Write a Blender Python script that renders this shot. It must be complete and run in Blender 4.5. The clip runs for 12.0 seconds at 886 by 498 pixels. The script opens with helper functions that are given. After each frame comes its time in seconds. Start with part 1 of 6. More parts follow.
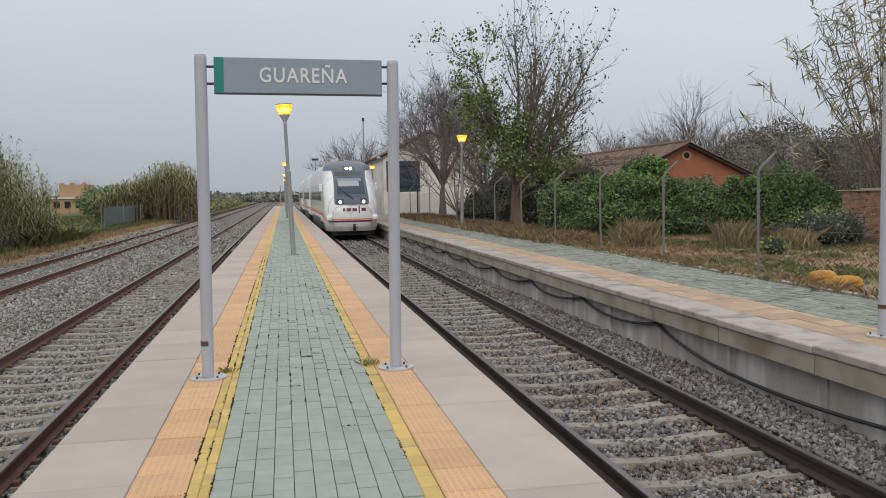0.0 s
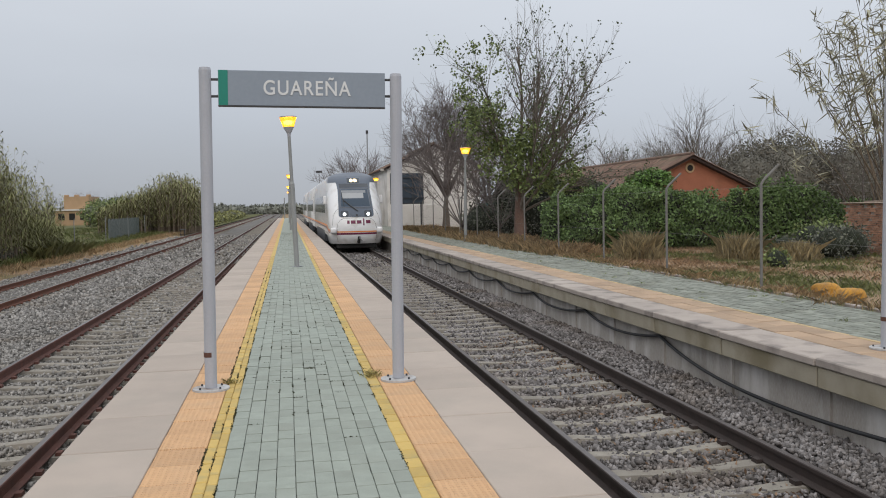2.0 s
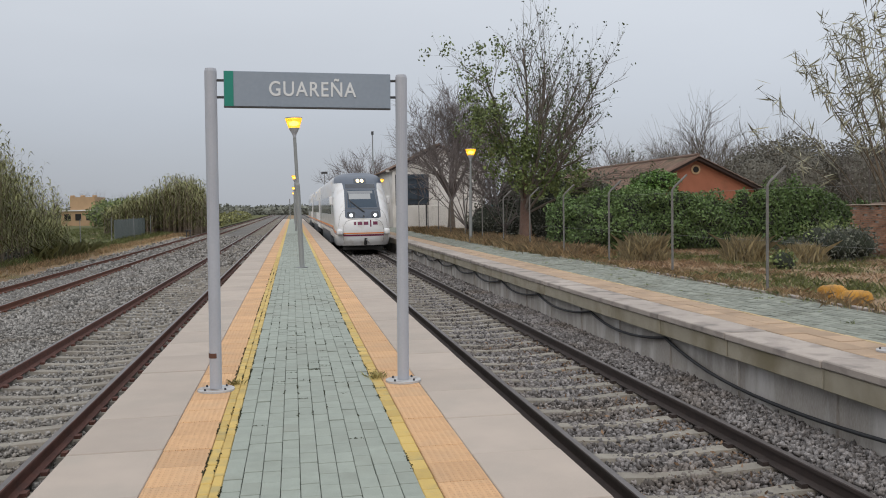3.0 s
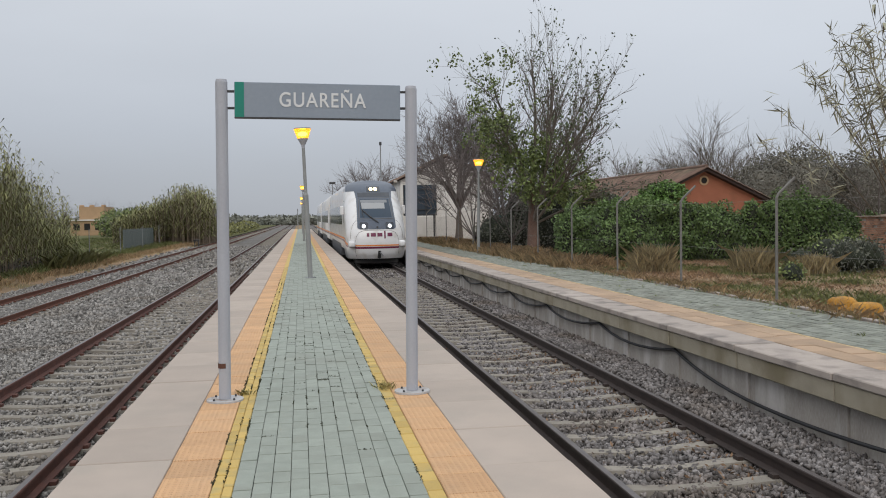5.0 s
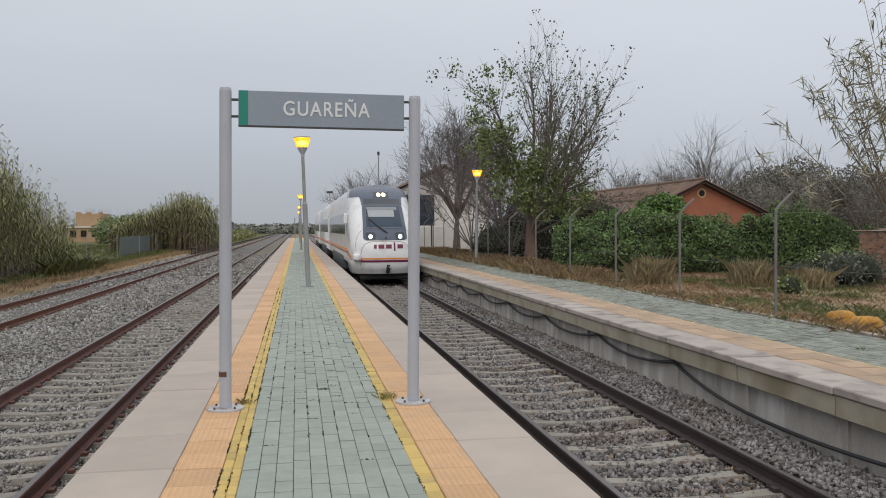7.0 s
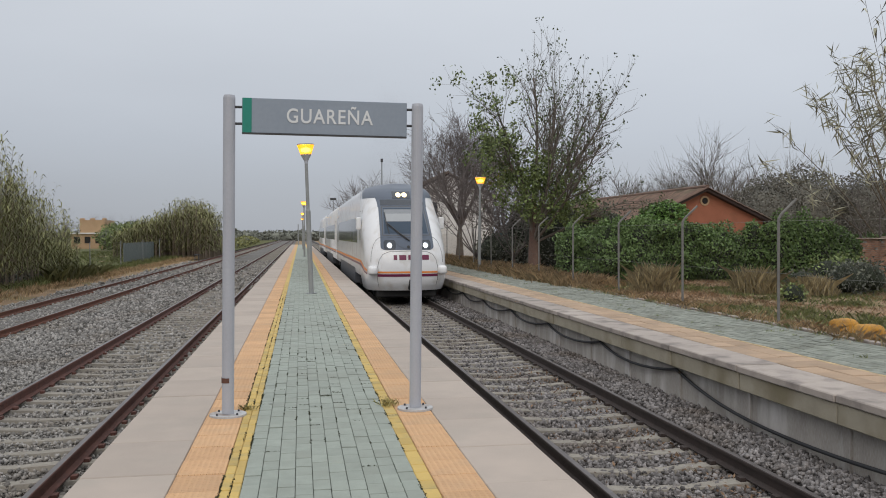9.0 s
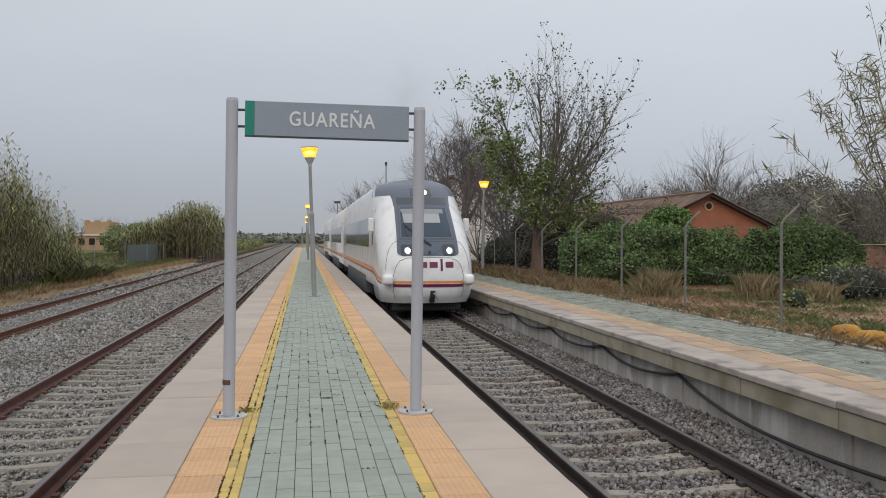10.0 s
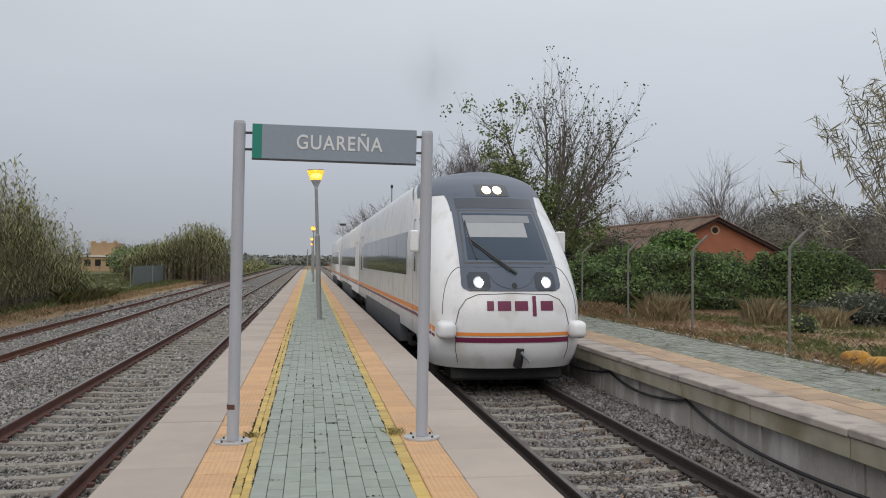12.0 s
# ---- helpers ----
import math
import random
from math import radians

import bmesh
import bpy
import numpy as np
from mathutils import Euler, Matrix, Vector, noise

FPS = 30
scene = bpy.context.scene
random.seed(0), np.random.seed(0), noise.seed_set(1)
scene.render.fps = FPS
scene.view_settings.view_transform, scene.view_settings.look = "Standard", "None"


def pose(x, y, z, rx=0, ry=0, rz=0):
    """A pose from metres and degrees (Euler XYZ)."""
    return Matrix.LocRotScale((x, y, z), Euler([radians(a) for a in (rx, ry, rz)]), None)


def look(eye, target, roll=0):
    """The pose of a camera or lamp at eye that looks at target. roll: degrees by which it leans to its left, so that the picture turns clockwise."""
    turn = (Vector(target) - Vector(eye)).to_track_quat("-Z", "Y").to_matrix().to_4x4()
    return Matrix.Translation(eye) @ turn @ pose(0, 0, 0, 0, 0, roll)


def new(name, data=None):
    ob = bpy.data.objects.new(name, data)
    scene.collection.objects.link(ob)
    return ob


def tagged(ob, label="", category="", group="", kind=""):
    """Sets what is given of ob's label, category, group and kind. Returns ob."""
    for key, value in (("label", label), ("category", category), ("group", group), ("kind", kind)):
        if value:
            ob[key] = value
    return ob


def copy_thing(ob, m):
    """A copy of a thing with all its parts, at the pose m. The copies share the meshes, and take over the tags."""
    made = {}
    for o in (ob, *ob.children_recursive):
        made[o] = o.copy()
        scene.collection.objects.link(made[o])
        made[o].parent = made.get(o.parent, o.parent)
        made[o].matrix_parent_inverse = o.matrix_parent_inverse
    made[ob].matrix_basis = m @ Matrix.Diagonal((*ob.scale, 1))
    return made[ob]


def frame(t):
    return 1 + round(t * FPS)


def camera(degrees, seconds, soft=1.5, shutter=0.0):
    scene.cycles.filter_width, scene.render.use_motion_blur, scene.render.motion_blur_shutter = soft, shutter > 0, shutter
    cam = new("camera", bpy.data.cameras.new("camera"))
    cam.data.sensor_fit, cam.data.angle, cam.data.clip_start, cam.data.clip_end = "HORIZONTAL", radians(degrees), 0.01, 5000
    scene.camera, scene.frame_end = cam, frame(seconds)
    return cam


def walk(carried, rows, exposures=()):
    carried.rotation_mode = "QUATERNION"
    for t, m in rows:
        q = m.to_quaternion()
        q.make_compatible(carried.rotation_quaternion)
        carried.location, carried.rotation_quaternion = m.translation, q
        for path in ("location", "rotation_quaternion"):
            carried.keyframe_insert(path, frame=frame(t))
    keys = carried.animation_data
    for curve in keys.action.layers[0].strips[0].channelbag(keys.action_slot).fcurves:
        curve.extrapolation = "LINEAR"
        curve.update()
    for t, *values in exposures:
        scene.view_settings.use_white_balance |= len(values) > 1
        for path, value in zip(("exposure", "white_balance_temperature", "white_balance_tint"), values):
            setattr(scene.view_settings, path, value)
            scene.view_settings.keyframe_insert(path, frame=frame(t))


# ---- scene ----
cam = camera(53.7, 12.0, soft=1.0)

PATH = [
    (0, (0.040, -0.005, 1.630), (0.3953, 1.9587, 1.5017), -1.23),
    (0.5, (0.043, -0.005, 1.628), (0.4002, 1.9594, 1.5064), -1.20),
    (1, (0.045, -0.015, 1.625), (0.4018, 1.9507, 1.5239), -1.17),
    (1.5, (0.042, -0.030, 1.629), (0.3943, 1.9363, 1.5269), -1.17),
    (2, (0.045, -0.031, 1.627), (0.3931, 1.9362, 1.5268), -1.18),
    (2.5, (0.049, -0.023, 1.628), (0.3909, 1.9445, 1.5246), -1.07),
    (3, (0.046, -0.020, 1.628), (0.3825, 1.9488, 1.5307), -1.08),
    (5, (0.029, -0.019, 1.632), (0.3494, 1.9534, 1.5587), -0.96),
    (5.5, (0.011, -0.013, 1.634), (0.3253, 1.9617, 1.5720), -0.93),
    (6, (-0.042, 0.025, 1.632), (0.2841, 1.9976, 1.5761), -0.53),
    (6.5, (-0.047, 0.020, 1.637), (0.2833, 1.9924, 1.5860), -0.46),
    (7, (-0.024, -0.006, 1.632), (0.3047, 1.9665, 1.5819), -0.42),
    (9, (-0.020, -0.031, 1.633), (0.3016, 1.9429, 1.5990), -0.30),
    (9.5, (-0.011, -0.031, 1.636), (0.3083, 1.9427, 1.6048), -0.17),
    (10, (0.001, -0.054, 1.630), (0.3137, 1.9208, 1.6046), 0.04),
    (10.1, (0.001, -0.053, 1.635), (0.3137, 1.9219, 1.6284), 0.04),
    (10.2, (0.003, -0.052, 1.644), (0.3131, 1.9237, 1.6679), 0.04),
    (10.3, (0.005, -0.051, 1.649), (0.3126, 1.9246, 1.6876), 0.03),
    (10.4, (0.006, -0.051, 1.649), (0.3122, 1.9249, 1.6868), 0.03),
    (10.5, (0.010, -0.051, 1.649), (0.3113, 1.9256, 1.6868), 0.03),
    (11, (0.022, -0.030, 1.645), (0.3187, 1.9477, 1.6738), 0.10),
    (11.5, (0.007, -0.011, 1.641), (0.3047, 1.9665, 1.6659), 0.18),
    (12, (-0.008, 0.004, 1.643), (0.2929, 1.9807, 1.6694), 0.31),
]
walk(cam, [(t, look(e, g, r)) for t, e, g, r in PATH], exposures=((0, 0.05), (3, 0.03), (7, -0.01), (10, -0.06), (12, -0.09)))

# ---- world and light: an overcast evening ----
world = bpy.data.worlds.new("overcast_evening")
scene.world = world
world.use_nodes = True
wn, wl = world.node_tree.nodes, world.node_tree.links
wn.clear()
w_out = wn.new("ShaderNodeOutputWorld")
w_bg = wn.new("ShaderNodeBackground")
w_sky = wn.new("ShaderNodeTexSky")
w_sky.sky_type = "NISHITA"
w_sky.sun_disc = False
w_sky.sun_elevation, w_sky.sun_rotation = radians(33), radians(201)
w_mul = wn.new("ShaderNodeMix")
w_mul.data_type, w_mul.blend_type = "RGBA", "MULTIPLY"
w_mul.inputs[0].default_value = 1.0
w_mul.inputs[7].default_value = (0.05, 0.05, 0.05, 1)
w_co = wn.new("ShaderNodeTexCoord")
w_sep = wn.new("ShaderNodeSeparateXYZ")
w_ramp = wn.new("ShaderNodeValToRGB")
els = w_ramp.color_ramp.elements
els[0].position, els[0].color = 0.0, (0.405, 0.43, 0.475, 1)
els[1].position, els[1].color = 1.0, (1.42, 1.47, 1.52, 1)
e2 = els.new(0.10); e2.color = (0.512, 0.55, 0.612, 1)
e3 = els.new(0.30); e3.color = (0.695, 0.735, 0.795, 1)
w_map = wn.new("ShaderNodeMapping")
w_map.inputs["Scale"].default_value = (1.2, 1.2, 3.5)
w_noise = wn.new("ShaderNodeTexNoise")
w_noise.inputs["Scale"].default_value = 1.6
w_noise.inputs["Detail"].default_value = 5
w_side = wn.new("ShaderNodeMath"); w_side.operation = "MULTIPLY_ADD"
w_side.inputs[1].default_value, w_side.inputs[2].default_value = 0.17, 1.02
w_cl = wn.new("ShaderNodeMath"); w_cl.operation = "MULTIPLY_ADD"
w_cl.inputs[1].default_value, w_cl.inputs[2].default_value = 0.22, -0.11
w_add = wn.new("ShaderNodeMath"); w_add.operation = "ADD"
w_tint = wn.new("ShaderNodeMix")
w_tint.data_type, w_tint.blend_type = "RGBA", "MULTIPLY"
w_tint.inputs[0].default_value = 1.0
w_mix = wn.new("ShaderNodeMix")
w_mix.data_type, w_mix.blend_type = "RGBA", "MIX"
w_mix.inputs[0].default_value = 0.94
wl.new(w_co.outputs["Generated"], w_sep.inputs[0])
wl.new(w_sep.outputs["Z"], w_ramp.inputs[0])
wl.new(w_co.outputs["Generated"], w_map.inputs["Vector"])
wl.new(w_map.outputs[0], w_noise.inputs["Vector"])
wl.new(w_sep.outputs["X"], w_side.inputs[0])
wl.new(w_noise.outputs["Fac"], w_cl.inputs[0])
wl.new(w_side.outputs[0], w_add.inputs[0])
wl.new(w_cl.outputs[0], w_add.inputs[1])
wl.new(w_ramp.outputs[0], w_tint.inputs[6])
wl.new(w_add.outputs[0], w_tint.inputs[7])
wl.new(w_sky.outputs[0], w_mul.inputs[6])
wl.new(w_mul.outputs[2], w_mix.inputs[6])
wl.new(w_tint.outputs[2], w_mix.inputs[7])
wl.new(w_mix.outputs[2], w_bg.inputs["Color"])
w_bg.inputs["Strength"].default_value = 1.0
wl.new(w_bg.outputs[0], w_out.inputs["Surface"])

sun = new("sun", bpy.data.lights.new("sun", "SUN"))
sun.data.energy, sun.data.angle, sun.data.color = 0.8, radians(40), (1.0, 0.90, 0.79)
sun.matrix_world = look((-10, -20, 18), (0, 6, 0))


# ---- materials ----
def mat(name, c1, c2=None, rough=0.8, metal=0.0, scale=6.0, fine=90.0, bump=0.15, spread=0.0, glow=None, stain=None, stain_scale=1.3, stretch=None, trans=0.0):
    """Two tones mixed by coarse and fine noise, fine relief, random tone for each object, and stains."""
    m = bpy.data.materials.new(name)
    m.use_nodes = True
    n, l = m.node_tree.nodes, m.node_tree.links
    b = n["Principled BSDF"]
    c2 = c2 or tuple(v * 0.75 for v in c1)
    co = n.new("ShaderNodeTexCoord")
    vec = co.outputs["Object"]
    if stretch:
        mp = n.new("ShaderNodeMapping")
        mp.inputs["Scale"].default_value = stretch
        l.new(vec, mp.inputs["Vector"])
        vec = mp.outputs[0]
    oi = n.new("ShaderNodeObjectInfo")
    shift = n.new("ShaderNodeVectorMath"); shift.operation = "MULTIPLY_ADD"
    l.new(oi.outputs["Random"], shift.inputs[0])
    shift.inputs[1].default_value = (37, 53, 71)
    l.new(vec, shift.inputs[2])
    n1 = n.new("ShaderNodeTexNoise"); n1.inputs["Scale"].default_value = scale; n1.inputs["Detail"].default_value = 4
    n2 = n.new("ShaderNodeTexNoise"); n2.inputs["Scale"].default_value = fine; n2.inputs["Detail"].default_value = 3
    for k in (n1, n2):
        l.new(shift.outputs[0], k.inputs["Vector"])
    ad = n.new("ShaderNodeMath"); ad.operation = "ADD"
    l.new(n1.outputs["Fac"], ad.inputs[0]); l.new(n2.outputs["Fac"], ad.inputs[1])
    rg = n.new("ShaderNodeMapRange")
    rg.inputs["From Min"].default_value, rg.inputs["From Max"].default_value = 0.7, 1.3
    l.new(ad.outputs[0], rg.inputs["Value"])
    mx = n.new("ShaderNodeMix"); mx.data_type = "RGBA"
    mx.inputs[6].default_value, mx.inputs[7].default_value = (*c1, 1), (*c2, 1)
    l.new(rg.outputs[0], mx.inputs[0])
    col = mx.outputs[2]
    if stain:
        n3 = n.new("ShaderNodeTexNoise"); n3.inputs["Scale"].default_value = stain_scale; n3.inputs["Detail"].default_value = 6
        l.new(shift.outputs[0], n3.inputs["Vector"])
        r3 = n.new("ShaderNodeMapRange")
        r3.inputs["From Min"].default_value, r3.inputs["From Max"].default_value = 0.5, 0.68
        r3.inputs["To Max"].default_value = stain[3]
        l.new(n3.outputs["Fac"], r3.inputs["Value"])
        ms = n.new("ShaderNodeMix"); ms.data_type = "RGBA"
        l.new(r3.outputs[0], ms.inputs[0]); l.new(col, ms.inputs[6])
        ms.inputs[7].default_value = (*stain[:3], 1)
        col = ms.outputs[2]
    if spread:
        rnd = n.new("ShaderNodeMapRange")
        gi = n.new("ShaderNodeNewGeometry")
        mxr = n.new("ShaderNodeMath"); mxr.operation = "ADD"
        l.new(oi.outputs["Random"], mxr.inputs[0]); l.new(gi.outputs["Random Per Island"], mxr.inputs[1])
        fr = n.new("ShaderNodeMath"); fr.operation = "FRACT"
        l.new(mxr.outputs[0], fr.inputs[0])
        rnd.inputs["To Min"].default_value, rnd.inputs["To Max"].default_value = 1 - spread, 1 + spread
        l.new(fr.outputs[0], rnd.inputs["Value"])
        mv = n.new("ShaderNodeMix"); mv.data_type, mv.blend_type = "RGBA", "MULTIPLY"
        mv.inputs[0].default_value = 1.0
        l.new(col, mv.inputs[6]); l.new(rnd.outputs[0], mv.inputs[7])
        col = mv.outputs[2]
    l.new(col, b.inputs["Base Color"])
    b.inputs["Roughness"].default_value, b.inputs["Metallic"].default_value = rough, metal
    if trans:
        b.inputs["Transmission Weight"].default_value = trans
    if bump:
        bp = n.new("ShaderNodeBump")
        bp.inputs["Strength"].default_value, bp.inputs["Distance"].default_value = bump, 0.02
        l.new(ad.outputs[0], bp.inputs["Height"])
        l.new(bp.outputs[0], b.inputs["Normal"])
    if glow:
        b.inputs["Emission Color"].default_value = (*glow[:3], 1)
        b.inputs["Emission Strength"].default_value = glow[3]
    return m


M_PAVER = mat("grey_green_paver", (0.295, 0.322, 0.282), (0.24, 0.264, 0.23), 0.85, scale=9, fine=160, spread=0.06, stain=(0.215, 0.225, 0.19, 0.5))
M_JOINT = mat("dark_joint_soil", (0.15, 0.15, 0.12), (0.085, 0.086, 0.065), 0.95, scale=20, fine=200)
M_YELLOW = mat("yellow_paver", (0.52, 0.36, 0.105), (0.45, 0.315, 0.10), 0.8, scale=9, fine=140, spread=0.12, stain=(0.30, 0.26, 0.13, 0.6), stain_scale=5)
M_TACTILE = mat("orange_tactile_tile", (0.60, 0.36, 0.19), (0.53, 0.315, 0.165), 0.85, scale=7, fine=120, spread=0.06, stain=(0.45, 0.30, 0.18, 0.5), stain_scale=2)
M_SLAB = mat("pinkish_concrete_slab", (0.415, 0.347, 0.297), (0.35, 0.297, 0.255), 0.9, scale=2.2, fine=200, spread=0.06, stain=(0.33, 0.29, 0.25, 0.6), stain_scale=1.7)
M_SLAB2 = mat("grey_concrete_slab", (0.40, 0.345, 0.305), (0.31, 0.268, 0.24), 0.9, scale=3, fine=120, spread=0.12, bump=0.25, stain=(0.15, 0.13, 0.12, 0.75), stain_scale=2.6)
M_CONC = mat("weathered_concrete", (0.42, 0.40, 0.365), (0.33, 0.31, 0.285), 0.92, scale=3, fine=110, bump=0.25, stain=(0.20, 0.185, 0.16, 0.7), stain_scale=1.6, stretch=(1, 1, 0.35))
M_WALL = mat("pale_streaked_concrete", (0.42, 0.39, 0.36), (0.29, 0.265, 0.24), 0.92, scale=3.2, fine=60, bump=0.3, stain=(0.62, 0.60, 0.59, 0.7), stain_scale=2.4, stretch=(1.3, 1.3, 0.3))
M_LIP = mat("mossy_concrete_lip", (0.37, 0.33, 0.255), (0.27, 0.24, 0.185), 0.92, scale=4, fine=120, bump=0.25, stain=(0.17, 0.14, 0.08, 0.8), stain_scale=1.1)
M_SLEEPER = mat("concrete_sleeper", (0.275, 0.252, 0.215), (0.19, 0.17, 0.145), 0.95, scale=8, fine=150, bump=0.2, spread=0.12, stain=(0.20, 0.17, 0.14, 0.5), stain_scale=6)
M_BALLAST = mat("grey_ballast_stone", (0.255, 0.238, 0.235), (0.14, 0.13, 0.127), 0.9, scale=12, fine=60, bump=0.3, spread=0.55, stain=(0.13, 0.10, 0.075, 0.5), stain_scale=0.8)
M_BALLAST_PALE = mat("pale_grey_ballast_stone", (0.31, 0.295, 0.278), (0.19, 0.18, 0.17), 0.9, scale=12, fine=60, bump=0.3, spread=0.5, stain=(0.17, 0.14, 0.11, 0.5), stain_scale=0.8)
M_BED = mat("ballast_bed", (0.195, 0.186, 0.178), (0.115, 0.11, 0.104), 0.97, scale=10, fine=22, bump=0.9, stain=(0.10, 0.08, 0.06, 0.6), stain_scale=0.5)
M_RUST = mat("rusty_rail_side", (0.13, 0.05, 0.036), (0.07, 0.03, 0.024), 0.85, scale=8, fine=120, bump=0.2)
M_RUST_DARK = mat("dark_rail_side", (0.044, 0.029, 0.025), (0.024, 0.017, 0.015), 0.8, scale=8, fine=120, bump=0.2)
M_POLE = mat("grey_green_lamp_paint", (0.27, 0.28, 0.28), (0.22, 0.23, 0.23), 0.55, scale=3, fine=60, bump=0.03)
M_RUST2 = mat("red_rusty_rail_side", (0.15, 0.05, 0.026), (0.085, 0.033, 0.02), 0.85, scale=8, fine=120, bump=0.2)
M_RAILTOP = mat("worn_rail_head", (0.17, 0.15, 0.145), (0.10, 0.082, 0.076), 0.36, metal=0.7, scale=4, fine=60, bump=0.03)
M_STEEL = mat("grey_painted_steel", (0.40, 0.41, 0.45), (0.36, 0.37, 0.41), 0.5, scale=3, fine=60, bump=0.03)
M_PANEL = mat("grey_sign_enamel", (0.245, 0.285, 0.34), (0.222, 0.26, 0.312), 0.45, scale=2, fine=30, bump=0.02)
M_SIGNGREEN = mat("green_sign_enamel", (0.0, 0.215, 0.16), (0.0, 0.185, 0.135), 0.45, bump=0.02)
M_WHITE = mat("white_lettering", (0.66, 0.67, 0.68), (0.60, 0.61, 0.62), 0.5, bump=0.0)
M_GALV = mat("galvanised_steel", (0.30, 0.31, 0.32), (0.22, 0.23, 0.235), 0.55, metal=0.4, scale=9, fine=80, bump=0.06)
M_PLATE = mat("pale_painted_plate", (0.48, 0.48, 0.49), (0.36, 0.35, 0.34), 0.6, scale=14, fine=80, bump=0.06, stain=(0.20, 0.13, 0.09, 0.7), stain_scale=7)
M_DARKMETAL = mat("dark_metal", (0.05, 0.05, 0.055), (0.03, 0.03, 0.032), 0.6, bump=0.1)
M_RUSTBAND = mat("rust_band", (0.13, 0.055, 0.035), (0.08, 0.035, 0.025), 0.8)
M_LAMPGLOW = mat("lit_lamp_glass", (0.9, 0.6, 0.1), (0.9, 0.6, 0.1), 0.25, bump=0, glow=(1.0, 0.38, 0.02, 0.6), trans=0.85)
M_LAMPCORE = mat("lit_lamp_bulb", (1.0, 0.85, 0.4), (1.0, 0.85, 0.4), 0.4, bump=0, glow=(1.0, 0.78, 0.30, 4.0))
M_CABLE = mat("black_cable", (0.02, 0.021, 0.024), (0.012, 0.012, 0.014), 0.6, bump=0.05)
M_GROUND = mat("dry_earth_and_weeds", (0.31, 0.215, 0.14), (0.22, 0.16, 0.10), 0.97, scale=0.9, fine=14, bump=0.7, stain=(0.13, 0.14, 0.06, 0.7), stain_scale=0.35)


for earth in (M_GROUND, M_BED, M_BALLAST, M_BALLAST_PALE):
    earth.node_tree.nodes["Principled BSDF"].inputs["Specular IOR Level"].default_value = 0.1


# ---- mesh helpers ----
def part(name, bm, material, parent=None, label="", smooth=False):
    """Link a bmesh as one mesh object, under parent if given."""
    me = bpy.data.meshes.new(name)
    bm.to_mesh(me)
    bm.free()
    for m in (material if isinstance(material, (list, tuple)) else [material]):
        me.materials.append(m)
    if smooth:
        me.polygons.foreach_set("use_smooth", [True] * len(me.polygons))
    ob = new(name, me)
    if parent:
        ob.parent = parent
    if label:
        ob["label"] = label
    return ob


def box(bm, x0, x1, y0, y1, z0, z1, bevel=0.0, idx=0):
    vs = [bm.verts.new((x, y, z)) for x in (x0, x1) for y in (y0, y1) for z in (z0, z1)]
    fs = [bm.faces.new([vs[i] for i in q]) for q in ((0, 1, 3, 2), (4, 6, 7, 5), (0, 4, 5, 1), (2, 3, 7, 6), (0, 2, 6, 4), (1, 5, 7, 3))]
    for f in fs:
        f.material_index = idx
    if bevel:
        bmesh.ops.bevel(bm, geom=list({e for f in fs for e in f.edges}), offset=bevel, segments=1, affect="EDGES", profile=0.5)
    return vs


def tube(bm, pts, radii, sides=8, caps=True, idx=0):
    """A tapered tube along a line of points."""
    rings = []
    ref = Vector((0.31, 0.87, 0.38))
    for i, p in enumerate(pts):
        d = Vector(pts[min(i + 1, len(pts) - 1)]) - Vector(pts[max(i - 1, 0)])
        d.normalize()
        a = d.cross(ref).normalized()
        b = d.cross(a)
        rings.append([bm.verts.new(Vector(p) + radii[i] * (a * math.cos(2 * math.pi * k / sides) + b * math.sin(2 * math.pi * k / sides))) for k in range(sides)])
    for r0, r1 in zip(rings, rings[1:]):
        for k in range(sides):
            bm.faces.new((r0[k], r0[(k + 1) % sides], r1[(k + 1) % sides], r1[k])).material_index = idx
    if caps:
        bm.faces.new(rings[0][::-1]).material_index = idx
        bm.faces.new(rings[-1]).material_index = idx


def empty(name, m=None):
    ob = new(name)
    ob.empty_display_size = 0.2
    if m is not None:
        ob.matrix_basis = m
    return ob


def mesh_from(name, verts, faces, material, smooth=False):
    me = bpy.data.meshes.new(name)
    me.from_pydata([tuple(v) for v in verts], [], faces)
    for m in (material if isinstance(material, (list, tuple)) else [material]):
        me.materials.append(m)
    if smooth:
        me.polygons.foreach_set("use_smooth", [True] * len(me.polygons))
    return me


# ---- plan: y runs along the line, z = 0 is the platform's surface ----
RAIL = -0.68
TRACK_R, TRACK_L, TRACK_F = 3.56, -3.32, -8.2
HALF = 0.868
FAR = 420.0
EDGE_L, EDGE_R, EDGE_2, BACK_2 = -1.506, 1.763, 5.27, 8.33
Y0 = -6.0
END_ISLAND, END_2 = 150.0, 150.0


